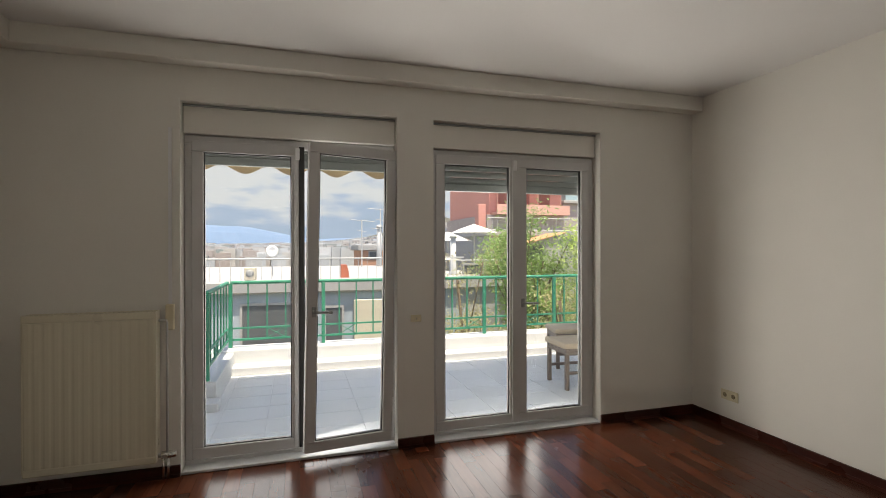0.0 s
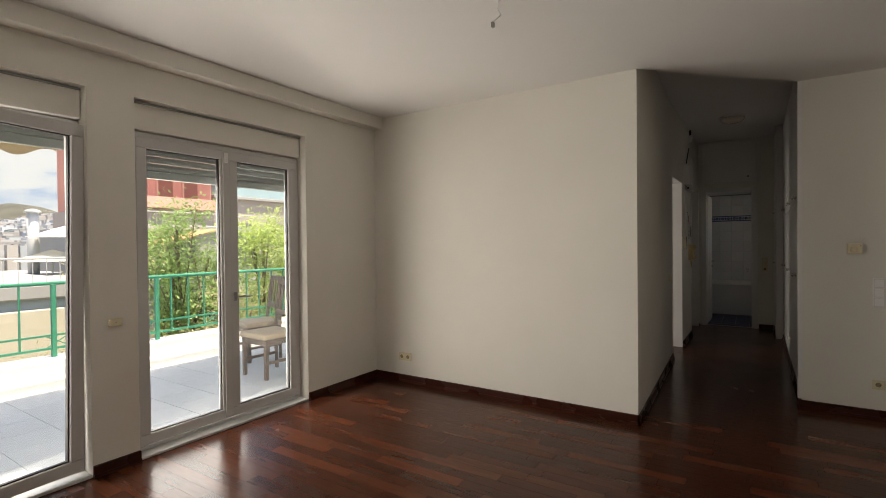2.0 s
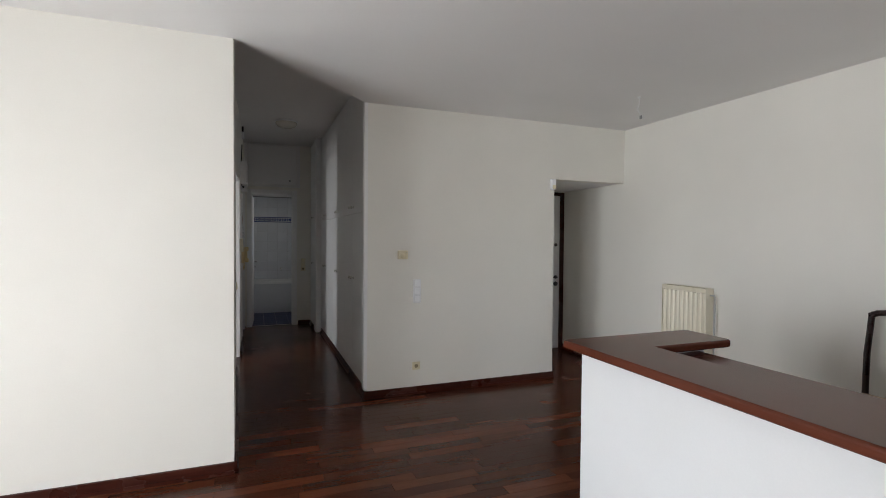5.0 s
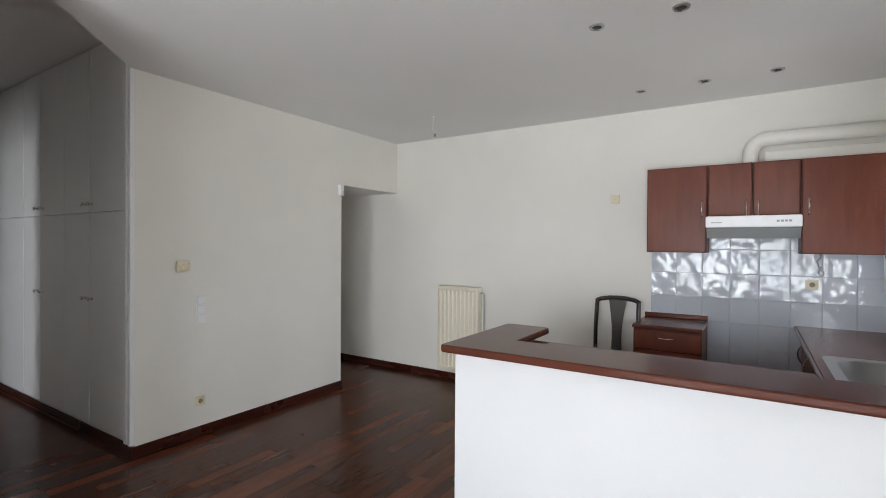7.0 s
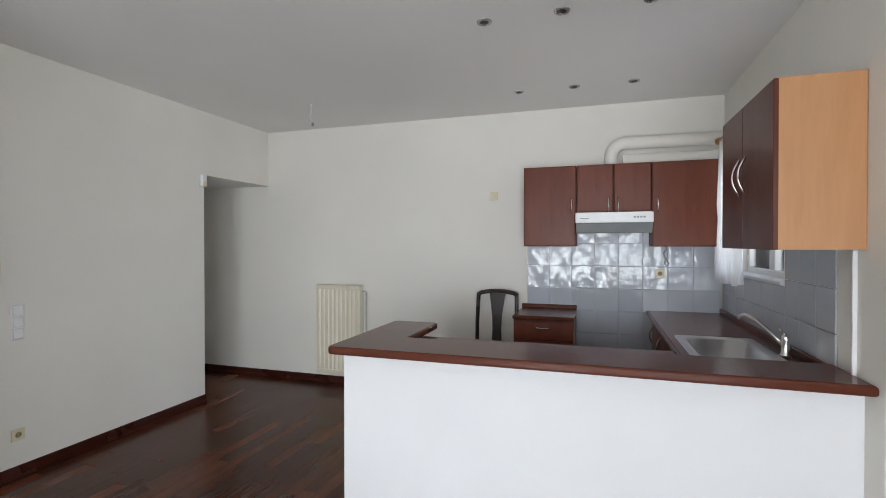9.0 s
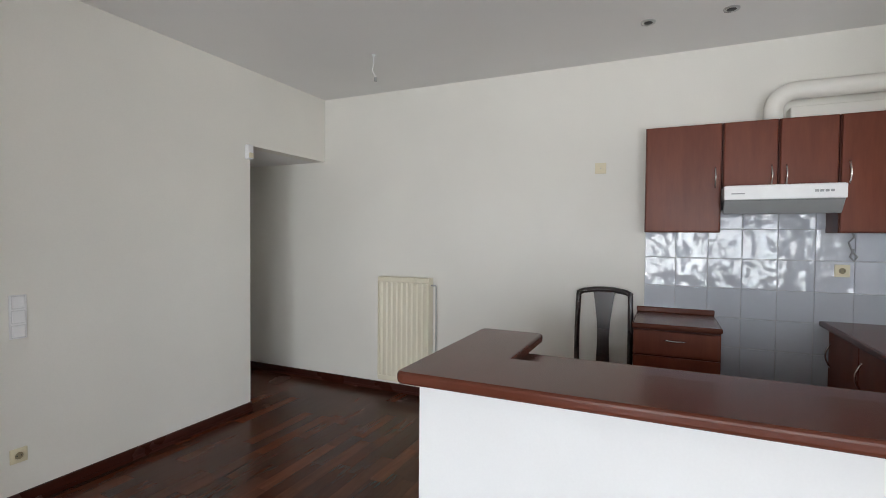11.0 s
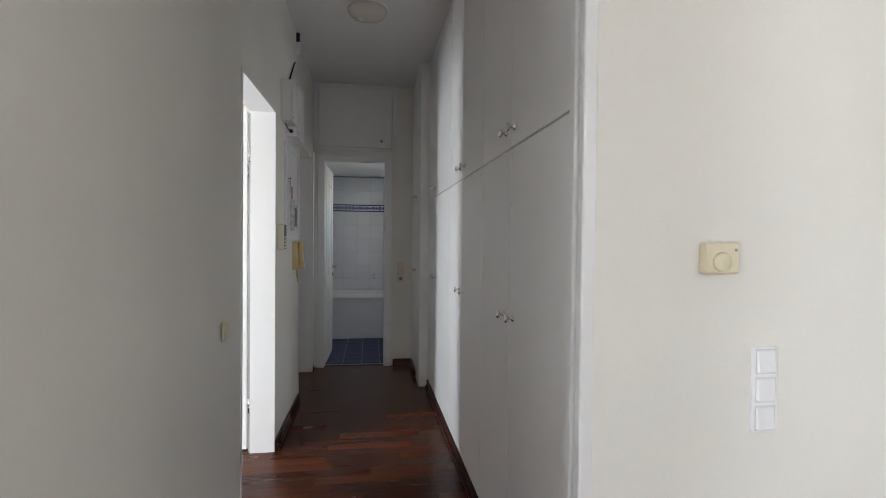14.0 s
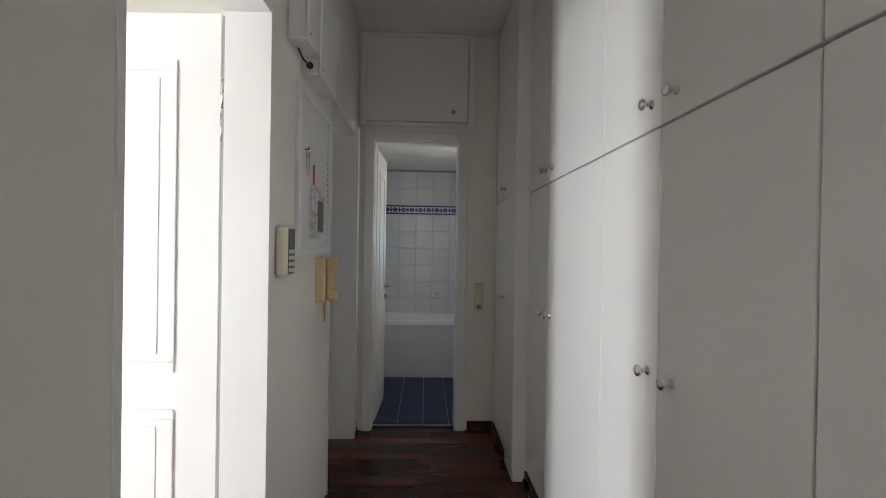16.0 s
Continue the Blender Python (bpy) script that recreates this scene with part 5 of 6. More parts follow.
# ---- dining chair in the kitchen ----
ch = local("dining_chair", "dark stained wooden chair with a curved centre splat", "chair")
for s in (-1, 1):
    part("leg", tube(mesh(), [(-0.40, s * 0.19, 0.0), (-0.40, s * 0.195, 0.43)], 0.019, 8), DARKWOOD, ch)
    part("back_post", tube(mesh(), [(-0.02, s * 0.185, 0.0), (-0.035, s * 0.185, 0.25), (-0.04, s * 0.185, 0.45), (-0.03, s * 0.185, 0.75), (0.0, s * 0.18, 1.0), (0.002, s * 0.165, 1.02)], 0.019, 8), DARKWOOD, ch, "", True)
part("seat_frame", box(mesh(), -0.43, -0.02, -0.21, 0.21, 0.40, 0.45, 0.01, 2), DARKWOOD, ch)
part("seat", box(mesh(), -0.435, -0.03, -0.205, 0.205, 0.45, 0.49, 0.018, 3), CLOTH, ch, "beige padded seat")
bm = mesh()
tube(bm, [(0.0, -0.19, 1.00), (0.008, -0.15, 1.022), (0.014, -0.07, 1.035), (0.015, 0.0, 1.038), (0.014, 0.07, 1.035), (0.008, 0.15, 1.022), (0.0, 0.19, 1.00)], 0.02, 8)
part("top_rail", bm, DARKWOOD, ch, "curved top rail", True)
bm = mesh()
prof = [(0.05, 0.45), (0.045, 0.55), (0.04, 0.68), (0.045, 0.80), (0.06, 0.92), (0.075, 1.02)]
rows = []
for hw, z in prof:
    x = -0.035 + 0.045 * max(0, (z - 0.6) / 0.42)
    rows.append([bm.verts.new(p) for p in ((x - 0.008, -hw, z), (x - 0.008, hw, z), (x + 0.008, hw, z), (x + 0.008, -hw, z))])
for a, b in zip(rows, rows[1:]):
    for k in range(4):
        bm.faces.new((a[k], a[(k + 1) % 4], b[(k + 1) % 4], b[k]))
bm.faces.new(rows[0][::-1])
bm.faces.new(rows[-1])
part("splat", bm, DARKWOOD, ch, "shaped centre splat")
for s in (-1, 1):
    part("stretcher", box(mesh(), -0.39, -0.04, s * 0.19 - 0.01, s * 0.19 + 0.01, 0.2, 0.23, 0.004), DARKWOOD, ch)
ch.matrix_world = pose(3.93, -1.535, 0.0)


# ---- balcony ----
BX = -5.6
balc = structure("balcony_floor", box(mesh(), -5.75, -2.93, -4.35, 5.0, -0.35, -0.030), GROUT, "pale grey tiled balcony floor", "floor")
kb = structure("balcony_kerb", box(mesh(), -5.75, -5.42, -4.35, 5.0, -0.03, 0.225, 0.012, 2), KERB, "white painted kerb under the railing", "kerb")
# Added out of view to keep overhead sky light off the balcony floor.
structure("balcony_slab_over", box(mesh(), -4.3, -2.93, -5.5, 5.5, 2.95, 3.12), OUTWALL, "unseen slab added to shade the balcony", "slab")
structure("balcony_kerb_step", box(mesh(), -5.42, -5.18, -4.03, 5.0, -0.03, 0.07, 0.012, 2), KERB, "low pale step along the kerb", "kerb")
structure("balcony_kerb_side", box(mesh(), -5.42, -4.12, -4.35, -4.03, -0.03, 0.2, 0.012, 2), KERB, "white painted kerb under the side railing", "kerb")
structure("balcony_kerb_end", box(mesh(), -4.12, -3.93, -4.30, -3.99, -0.03, 0.055, 0.01, 2), KERB, "low pale block at the kerb's end", "kerb")


def railing(name, a, b, posts, label):
    """A painted steel railing from a to b: posts, rails, balusters and crossed panels."""
    a, b = Vector(a), Vector(b)
    r = thing(name, a, label, "railing")
    d = (b - a).normalized()
    side = Vector((-d.y, d.x, 0))
    L = (b - a).length

    def at(s, z):
        p = a + d * s
        return Vector((p.x, p.y, z))

    for z, t in ((1.02, 0.022), (0.46, 0.010), (0.32, 0.012)):
        bm = mesh()
        if z > 1:
            tube(bm, [at(0, z), at(L, z)], t, 10)
        else:
            box(bm, -t, t, -t, t, 0, 1)
            m = Matrix.Translation(at(0, z)) @ d.to_track_quat("Z", "Y").to_matrix().to_4x4() @ Matrix.Diagonal((1, 1, L, 1))
            bmesh.ops.transform(bm, matrix=m, verts=bm.verts)
        part("rail", bm, GREEN, r)
    for s in posts:
        p = at(s, 0)
        part("post", box(mesh(), p.x - 0.022, p.x + 0.022, p.y - 0.022, p.y + 0.022, 0.2, 1.01, 0.004), GREEN, r)
    s = 0.2
    n = 0
    while s < L - 0.05:
        if all(abs(s - q) > 0.07 for q in posts):
            p = at(s, 0)
            part("baluster", box(mesh(), p.x - 0.008, p.x + 0.008, p.y - 0.008, p.y + 0.008, 0.32, 1.01), GREEN, r)
        if n % 4 == 1:
            bm = mesh()
            tube(bm, [at(s, 0.325), at(s + 0.215, 0.455)], 0.006, 6)
            tube(bm, [at(s, 0.455), at(s + 0.215, 0.325)], 0.006, 6)
            part("cross", bm, GREEN, r)
        s += 0.22
        n += 1
    return r


railing("balcony_railing", (BX, -4.09, 0.225), (BX, 4.9, 0.225), [0.0, 1.1, 2.25, 3.32, 4.43, 5.54, 6.65, 7.76, 8.8], "green painted steel balcony railing on a white kerb")
railing("balcony_side_railing", (-4.17, -4.12, 0.2), (BX + 0.03, -4.12, 0.2), [0.0], "green painted steel side railing on a white kerb")

aw = thing("awning", (-2.95, -3.0, 2.7), "beige awning with a scalloped valance over the balcony", "awning")
bm = mesh()
AY0, AY1 = -4.9, -2.2
prism(bm, [(-2.94, AY0), (-2.94, AY1), (-4.35, AY1), (-4.35, AY0)], 2.70, 2.706)
for v in bm.verts:
    if v.co.x < -4:
        v.co.z -= 0.30
part("canopy", bm, AWNING, aw)
bm = mesh()
n = 150
top, bot = [], []
for i in range(n + 1):
    y = AY0 + (AY1 - AY0) * i / n
    z = 2.215 + 0.04 * math.cos(2 * math.pi * (y - AY0) / 0.44)
    top.append(bm.verts.new((-4.35, y, 2.41)))
    bot.append(bm.verts.new((-4.352, y, z)))
for i in range(n):
    bm.faces.new((top[i], top[i + 1], bot[i + 1], bot[i]))
bmesh.ops.solidify(bm, geom=bm.faces[:], thickness=0.003)
part("valance", bm, AWNING, aw, "scalloped beige valance")
part("front_bar", box(mesh(), -4.37, -4.33, AY0, AY1, 2.395, 2.43, 0.006), WHITEP, aw, "white front bar")

oc0 = local("balcony_chair", "weathered wooden chair with a beige padded seat on the balcony", "chair", "balcony chairs")
for x in (-0.2, 0.2):
    part("leg", box(mesh(), x - 0.02, x + 0.02, -0.22, -0.18, 0, 0.42, 0.004), GREYWOOD, oc0)
    bm = mesh()
    tube(bm, [(x * 0.95, 0.2, 0.0), (x * 0.95, 0.19, 0.42), (x * 0.95, 0.22, 0.75), (x * 0.95, 0.27, 1.02)], 0.02, 6)
    part("back_post", bm, GREYWOOD, oc0)
    part("stretcher", box(mesh(), x - 0.01, x + 0.01, -0.18, 0.18, 0.16, 0.19, 0.003), GREYWOOD, oc0)
part("apron", box(mesh(), -0.21, 0.21, -0.215, 0.2, 0.36, 0.425, 0.004), GREYWOOD, oc0)
part("seat", box(mesh(), -0.235, 0.235, -0.245, 0.21, 0.425, 0.485, 0.022, 3), CLOTH, oc0, "beige padded seat")
for z, y in ((0.62, 0.205), (0.97, 0.255)):
    part("back_rail", box(mesh(), -0.19, 0.19, y - 0.012, y + 0.012, z, z + 0.06, 0.004), GREYWOOD, oc0)
for i in range(4):
    x = -0.12 + i * 0.08
    part("back_slat", tube(mesh(), [(x, 0.205, 0.66), (x, 0.24, 0.85), (x, 0.255, 0.98)], 0.012, 6), GREYWOOD, oc0)
oc0.matrix_world = pose(-3.78, -0.45, -0.026, 0, 0, -3)
copy_thing(oc0, pose(-4.55, -0.05, -0.026, 0, 0, -14))

# ---- ground and neighbourhood ----
GZ = -6.0
SOIL = mat("garden_ground", (0.22, 0.20, 0.15), 0.95, 0, 0.25, 0.15, 3, 0.4, 0.02)
BLDW = mat("render_white", (0.37, 0.37, 0.37), 0.9, 0, 0.08, 0.5, 12, 0.2)
BLDB = mat("render_blue_grey", (0.36, 0.42, 0.47), 0.9, 0, 0.08, 0.5, 12, 0.2)
BLDC = mat("render_cream", (0.56, 0.52, 0.42), 0.9, 0, 0.08, 0.5, 12, 0.2)
DARKG = mat("dark_opening", (0.10, 0.11, 0.12), 0.5, 0, 0.1, 2, 20, 0.1)
TERRA = mat("terracotta", (0.42, 0.13, 0.08), 0.8, 0, 0.12, 2, 20, 0.2)
LEAF1 = leaf_mat("leaf_bright", (0.50, 0.62, 0.20))
LEAF2 = leaf_mat("leaf_dark", (0.28, 0.41, 0.14))
LEAF3 = leaf_mat("leaf_dry", (0.40, 0.38, 0.20))
BARK = mat("bark", (0.13, 0.10, 0.07), 0.9, 0, 0.2, 6, 40, 0.6, 0.01)
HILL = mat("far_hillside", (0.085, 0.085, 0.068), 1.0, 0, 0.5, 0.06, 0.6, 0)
# Blue of the mountain is aerial haze put into the base colour.
MOUNT_HAZE = mat("far_mountain_haze", (0.13, 0.20, 0.31), 1.0, 0, 0.08, 0.004, 0.05, 0)
structure("ground", box(mesh(), -3000, 3000, -3000, 3000, GZ - 1, GZ), SOIL, "dry ground reaching to the horizon", "ground")


def flat_house(name, x0, x1, y0, y1, z1, material, label, windows=(), rail=True):
    h = thing(name, ((x0 + x1) / 2, (y0 + y1) / 2, GZ), label, "house", "neighbouring houses")
    part("wall", box(mesh(), x0, x1, y0, y1, GZ, z1 - 0.3), material, h)
    part("roof", box(mesh(), x0 - 0.15, x1 + 0.15, y0 - 0.15, y1 + 0.15, z1 - 0.3, z1, 0.03), BLDW, h, "flat white roof slab")
    for wy0, wy1, wz0, wz1, m in windows:
        w = part("window", box(mesh(), x1 - 0.05, x1 + 0.03, wy0, wy1, wz0, wz1), m, h)
        bm = mesh()
        for a, b, c, d in ((wy0 - 0.06, wy1 + 0.06, wz1, wz1 + 0.06), (wy0 - 0.06, wy0, wz0, wz1), (wy1, wy1 + 0.06, wz0, wz1)):
            box(bm, x1, x1 + 0.05, a, b, c, d)
        part("surround", bm, BLDW, w)
    if rail:
        rr = part("roof_railing", cyl(mesh(), (x1 - 0.1, y0, z1 + 0.55), (x1 - 0.1, y1, z1 + 0.55), 0.022, n=6), STEELP, h, "grey roof railing")
        bm = mesh()
        y = y0
        while y < y1:
            cyl(bm, (x1 - 0.1, y, z1), (x1 - 0.1, y, z1 + 0.55), 0.009, n=5)
            y += 0.24
        part("bars", bm, STEELP, rr)
    return h


STEELP = mat("grey_steel_paint", (0.45, 0.46, 0.47), 0.5, 0, 0.08, 3, 30, 0.1)
nh = flat_house("neighbour_house", -22, -12, -14, 1.2, 0.62, BLDB, "low flat-roofed blue-grey house with a roof terrace",
                [(-4.6, -2.95, -3.0, 0.02, DARKG), (-2.6, -2.2, -1.2, -0.1, DARKG)])
part("sunblind", box(mesh(), -11.95, -11.85, -1.9, 0.4, -1.2, 0.1, 0.02), BLDC, nh, "cream sun blind on the wall")
nh2 = flat_house("neighbour_house", -24, -13.5, 1.25, 3.1, 0.5, BLDW, "low white house behind the railing", [(1.7, 2.3, 0.62, 0.9, DARKG)], True)
ac = thing("air_conditioner", (-12.6, -4.3, 0.62), "beige outdoor air conditioning unit on the roof", "air conditioner")
part("case", box(mesh(), -12.8, -12.4, -4.6, -4.33, 0.62, 0.95, 0.02), BLDC, ac)
part("fan_grille", lathe(mesh(), [(0.10, 0), (0.10, 0.01), (0.03, 0.012), (0.001, 0.012)], (-12.4, -4.465, 0.8), "x", 16), GREYP, ac, "", True)
copy_thing(ac, Matrix.Translation((-0.3, 0.95, 0.0)) @ ac.matrix_world)
cm = thing("chimney_cowl", (-13, -1.9, 0.62), "red clay chimney block on the roof", "chimney")
bm = prism(mesh(), [(-13.1, -2.14), (-12.85, -2.14), (-12.85, -1.9), (-13.1, -1.9)], 0.62, 0.98)
for v in bm.verts:
    if v.co.z > 0.9:
        v.co.y -= 0.08 if v.co.y > -2 else 0.0
part("block", bm, TERRA, cm)


def dish(y, z, x=-14.0):
    d = thing("satellite_dish", (x, y, 0.62), "white satellite dish on a roof post", "satellite dish")
    part("pole", cyl(mesh(), (x - 0.1, y, 0.6), (x - 0.1, y, z), 0.025, n=8), STEELP, d)
    part("reflector", lathe(mesh(), [(0.001, 0), (0.11, 0.02), (0.175, 0.05), (0.178, 0.054), (0.11, 0.03), (0.001, 0.01)], (x, y, z), "x", 20), WHITEP, d, "", True)


dish(-4.0, 1.35)


def aerial(x, y, z0, z1):
    a = thing("roof_aerial", (x, y, z0), "thin metal television aerial on a roof", "aerial")
    part("mast", cyl(mesh(), (x, y, z0), (x, y, z1), 0.025, n=6), STEELP, a)
    bm = mesh()
    for z, w in ((z1 - 0.05, 0.55), (z1 - 0.5, 0.2), (z1 - 0.9, 0.4)):
        cyl(bm, (x, y - w, z + 0.05), (x, y + w, z - 0.03), 0.014, n=5)
    for k in range(7):
        cyl(bm, (x - 0.15, y - 0.5 + k * 0.12, z1 - 0.01), (x + 0.15, y - 0.5 + k * 0.12, z1 - 0.01), 0.008, n=4)
    part("element", bm, STEELP, a)


aerial(-20, 0.15, 0.6, 3.15)
aerial(-20, -0.65, 0.6, 2.66)
oh = flat_house("distant_house", -27, -24, -0.2, 1.2, 1.62, mat("render_orange", (0.55, 0.30, 0.20), 0.9, 0, 0.08, 0.5, 12, 0.2), "small orange rendered house on a terrace", [(0.25, 0.6, 0.85, 1.25, DARKG)], False)
for x, y, r, z in ((-13.3, 1.28, 0.09, 1.75), (-20.0, 2.3, 0.17, 2.6), (-21.5, 0.35, 0.12, 2.4)):
    f = thing("flue_pipe", (x, y, 0.5), "upright metal flue pipe on a roof", "flue")
    part("pipe", cyl(mesh(), (x, y, -1.0 if x > -14 else 0.4), (x, y, z), r, n=12), STEELP, f, "", True)
    part("cap", lathe(mesh(), [(r * 1.5, 0), (r * 1.2, 0.08), (0.001, 0.14)], (x, y, z), "z", 12), STEELP, f, "", True)

# Red apartment building with balconies, and pale houses under it.
RED = mat("render_red", (0.66, 0.31, 0.26), 0.85, 0, 0.08, 0.3, 9, 0.2)
SALMON = mat("render_salmon", (0.70, 0.40, 0.33), 0.85, 0, 0.08, 0.3, 9, 0.2)
MAUVE = mat("render_mauve", (0.40, 0.35, 0.34), 0.85, 0, 0.08, 0.3, 9, 0.2)
# Dark red holding the shade of the openings behind the balconies.
REDD = mat("red_opening_shade", (0.30, 0.11, 0.09), 0.7, 0, 0.1, 1, 9, 0.1)
rb = thing("apartment_building", (-38, 14, GZ), "red upper storeys with balconies over a mauve lower part", "apartment building")
part("wall", box(mesh(), -44, -34, 11.0, 17.3, 4.0, 9.5), RED, rb)
part("lower_storeys", box(mesh(), -43.8, -33.6, 10.6, 17.4, GZ, 4.0, 0.03), MAUVE, rb, "mauve lower storeys")
part("roof", box(mesh(), -44.4, -33.6, 10.7, 17.6, 9.5, 9.8, 0.03), BLDW, rb)
part("corner_pier", box(mesh(), -34.3, -33.5, 9.9, 10.5, GZ, 4.8, 0.03), RED, rb, "red corner pier")
for z in (4.0, 6.75):
    b = part("balcony", box(mesh(), -33.98, -32.7, 11.1, 17.3, z, z + 0.18), SALMON, rb, "salmon balcony slab")
    part("parapet", box(mesh(), -32.82, -32.7, 11.1, 17.3, z + 0.18, z + 0.75), SALMON, b)
    for y in (11.7, 13.4, 15.2):
        w = part("window", box(mesh(), -34.05, -33.93, y, y + 1.0, z + 0.2, z + 2.2), REDD, rb, "balcony door with shade painted into its dark red")
        part("surround", box(mesh(), -33.99, -33.9, y - 0.12, y, z + 0.2, z + 2.3), SALMON, w)
mb = thing("apartment_building", (-40, 24, GZ), "mauve-grey apartment building with a glazed roof terrace", "apartment building")
part("wall", box(mesh(), -46, -34.4, 17.7, 34, GZ, 5.1), MAUVE, mb)
part("roof", box(mesh(), -46.3, -34.1, 17.6, 34.2, 5.1, 5.35, 0.03), BLDW, mb)
part("terrace_glazing", box(mesh(), -40, -35.5, 18.6, 30, 5.35, 7.2, 0.03), mat("greenish_glazing", (0.30, 0.42, 0.46), 0.2, 0, 0.1, 0.6, 9, 0), mb, "greenish roof glazing")
for y in (19.5, 23.5, 27.5):
    for z in (-1.4, 1.5):
        w = part("window", box(mesh(), -34.45, -34.34, y, y + 1.8, z, z + 1.7), DARKG, mb)
        part("sill", box(mesh(), -34.4, -34.2, y - 0.1, y + 1.9, z - 0.12, z), BLDW, w)
ph = flat_house("neighbour_house", -30, -20, 5.2, 16, 2.3, BLDW, "pale house with a terrace behind the trees", [(7.0, 8.0, 0.4, 1.6, DARKG), (10, 11.2, 0.4, 1.6, DARKG)], True)
cn = thing("terrace_canopy", (-19, 6.6, 1.5), "tan fabric canopy over a terrace", "canopy")
bm = prism(mesh(), [(-20.0, 5.4), (-18.2, 5.4), (-18.2, 8.2), (-20.0, 8.2)], 2.1, 2.14)
for v in bm.verts:
    if v.co.y < 6:
        v.co.z -= 0.7
part("cloth", bm, mat("tan_cloth", (0.48, 0.26, 0.13), 0.9, 0, 0.1, 2, 60, 0.1), cn)
part("post", cyl(mesh(), (-18.3, 8.1, -1), (-18.3, 8.1, 2.1), 0.05, n=8), STEELP, cn)
for y, z in ((2.9, 1.75), (4.1, 2.1), (2.5, 0.95)):
    u = thing("parasol", (-19, y, 0.5), "white parasol on a terrace", "parasol")
    part("canopy", lathe(mesh(), [(1.0, 0), (0.98, 0.02), (0.5, 0.22), (0.02, 0.38), (0.001, 0.38)], (-19, y, z), "z", 10), BLDC if y < 2.6 else WHITEP, u)
    part("pole", cyl(mesh(), (-19, y, -1.0), (-19, y, z + 0.3), 0.03, n=8), STEELP, u)


# ---- trees ----
def tree(x, y, z0, height, radius, leaf, count, size, label, seed, trunk_to=0.45):
    rnd = random.Random(seed)
    t = thing("tree", (x, y, z0), label, "tree", "garden trees")
    bm = mesh()
    top = Vector((x + rnd.uniform(-0.3, 0.3), y + rnd.uniform(-0.3, 0.3), z0 + height * trunk_to))
    tube(bm, [(x, y, z0), ((x + top.x) / 2 + 0.08, (y + top.y) / 2, (z0 + top.z) / 2), top], 0.11, 8)
    tips = []
    for k in range(11):
        a, e = rnd.uniform(0, 6.28), rnd.uniform(0.15, 1.3)
        r = radius * rnd.uniform(0.55, 1.0)
        tip = top + Vector((math.cos(a) * math.cos(e) * r, math.sin(a) * math.cos(e) * r, (height * (1 - trunk_to)) * (0.15 + 0.85 * math.sin(e)) * rnd.uniform(0.7, 1.0)))
        mid = top.lerp(tip, 0.5) + Vector((rnd.uniform(-0.15, 0.15), rnd.uniform(-0.15, 0.15), 0.12))
        tube(bm, [top - Vector((0, 0, 0.1)), mid, tip], 0.035, 5)
        tips += [tip, mid, top.lerp(tip, 0.75)]
        for j in range(2):
            tw = tip + Vector((rnd.uniform(-1, 1), rnd.uniform(-1, 1), rnd.uniform(-0.6, 0.8))) * radius * 0.35
            tube(bm, [mid, tw], 0.015, 4)
            tips.append(tw)
    part("trunk", bm, BARK, t, "", True)
    vs, fs = [], []
    o = ORIGIN[t]
    for k in range(count):
        c = rnd.choice(tips)
        p = c + Vector((rnd.gauss(0, 1), rnd.gauss(0, 1), rnd.gauss(0, 0.8))) * radius * 0.16 - o
        q = Euler((rnd.uniform(-1.0, 1.0), rnd.uniform(-1.0, 1.0), rnd.uniform(0, 6.28))).to_matrix()
        s = size * rnd.uniform(0.6, 1.3)
        b = len(vs)
        for u, v, w in ((-1, 0, 0), (-0.2, 0.38, 0.06), (1, 0, -0.1), (-0.2, -0.38, 0.06)):
            vs.append(p + q @ Vector((u * s, v * s, w * s)))
        fs += [(b, b + 1, b + 2), (b, b + 2, b + 3)]
    me = bpy.data.meshes.new("crown")
    me.from_pydata(vs, [], fs)
    me.materials.append(leaf)
    cr = new("crown", me)
    cr.parent = t
    tagged(cr, "many small leaves in uneven clumps", "", "", "stuff")


tree(-9.3, 0.6, GZ, 7.0, 1.5, LEAF3, 10000, 0.040, "dry feathery garden tree below the balcony", 3)
tree(-10.5, 2.3, GZ, 8.1, 1.6, LEAF2, 13000, 0.056, "broad-leaved dark green tree beyond the railing", 5)
tree(-9.0, 3.6, GZ, 8.2, 1.9, LEAF1, 22000, 0.050, "bright green feathery tree beyond the railing", 8)
tree(-8.2, 5.4, GZ, 8.3, 1.9, LEAF1, 22000, 0.050, "bright green feathery tree beyond the railing", 11)
tree(-10.2, 5.0, GZ, 6.6, 1.8, LEAF2, 13000, 0.056, "dark green garden tree below the balcony", 14)
tree(-8.3, 2.0, GZ, 6.5, 1.4, LEAF3, 10000, 0.040, "dry feathery garden tree below the balcony", 17)
tree(-14.5, 3.6, GZ, 8.2, 1.6, LEAF2, 7000, 0.066, "broad-leaved green tree before the red building", 19)

# ---- distance: hillside with its town, mountain and clouds ----
def ridge(name, x, y0, y1, foot, heights, material, label, step=4.0, deep=150):
    bm = mesh()
    n = int((y1 - y0) / step)
    prev = None
    for i in range(n + 1):
        y = y0 + (y1 - y0) * i / n
        h = heights(y)
        row = [bm.verts.new((x + deep * 0.5 * k, y, foot + (h - foot) * math.sin(math.pi / 2 * (1 - k)) + (0.03 * (h - foot) * noise.noise(Vector((y * 0.05, k * 5, 1))) if k else 0))) for k in (0, 0.25, 0.5, 0.75, 1.0)]
        if prev:
            for a in range(4):
                bm.faces.new((prev[a], prev[a + 1], row[a + 1], row[a]))
        prev = row
    return structure(name, bm, material, label, "hill")


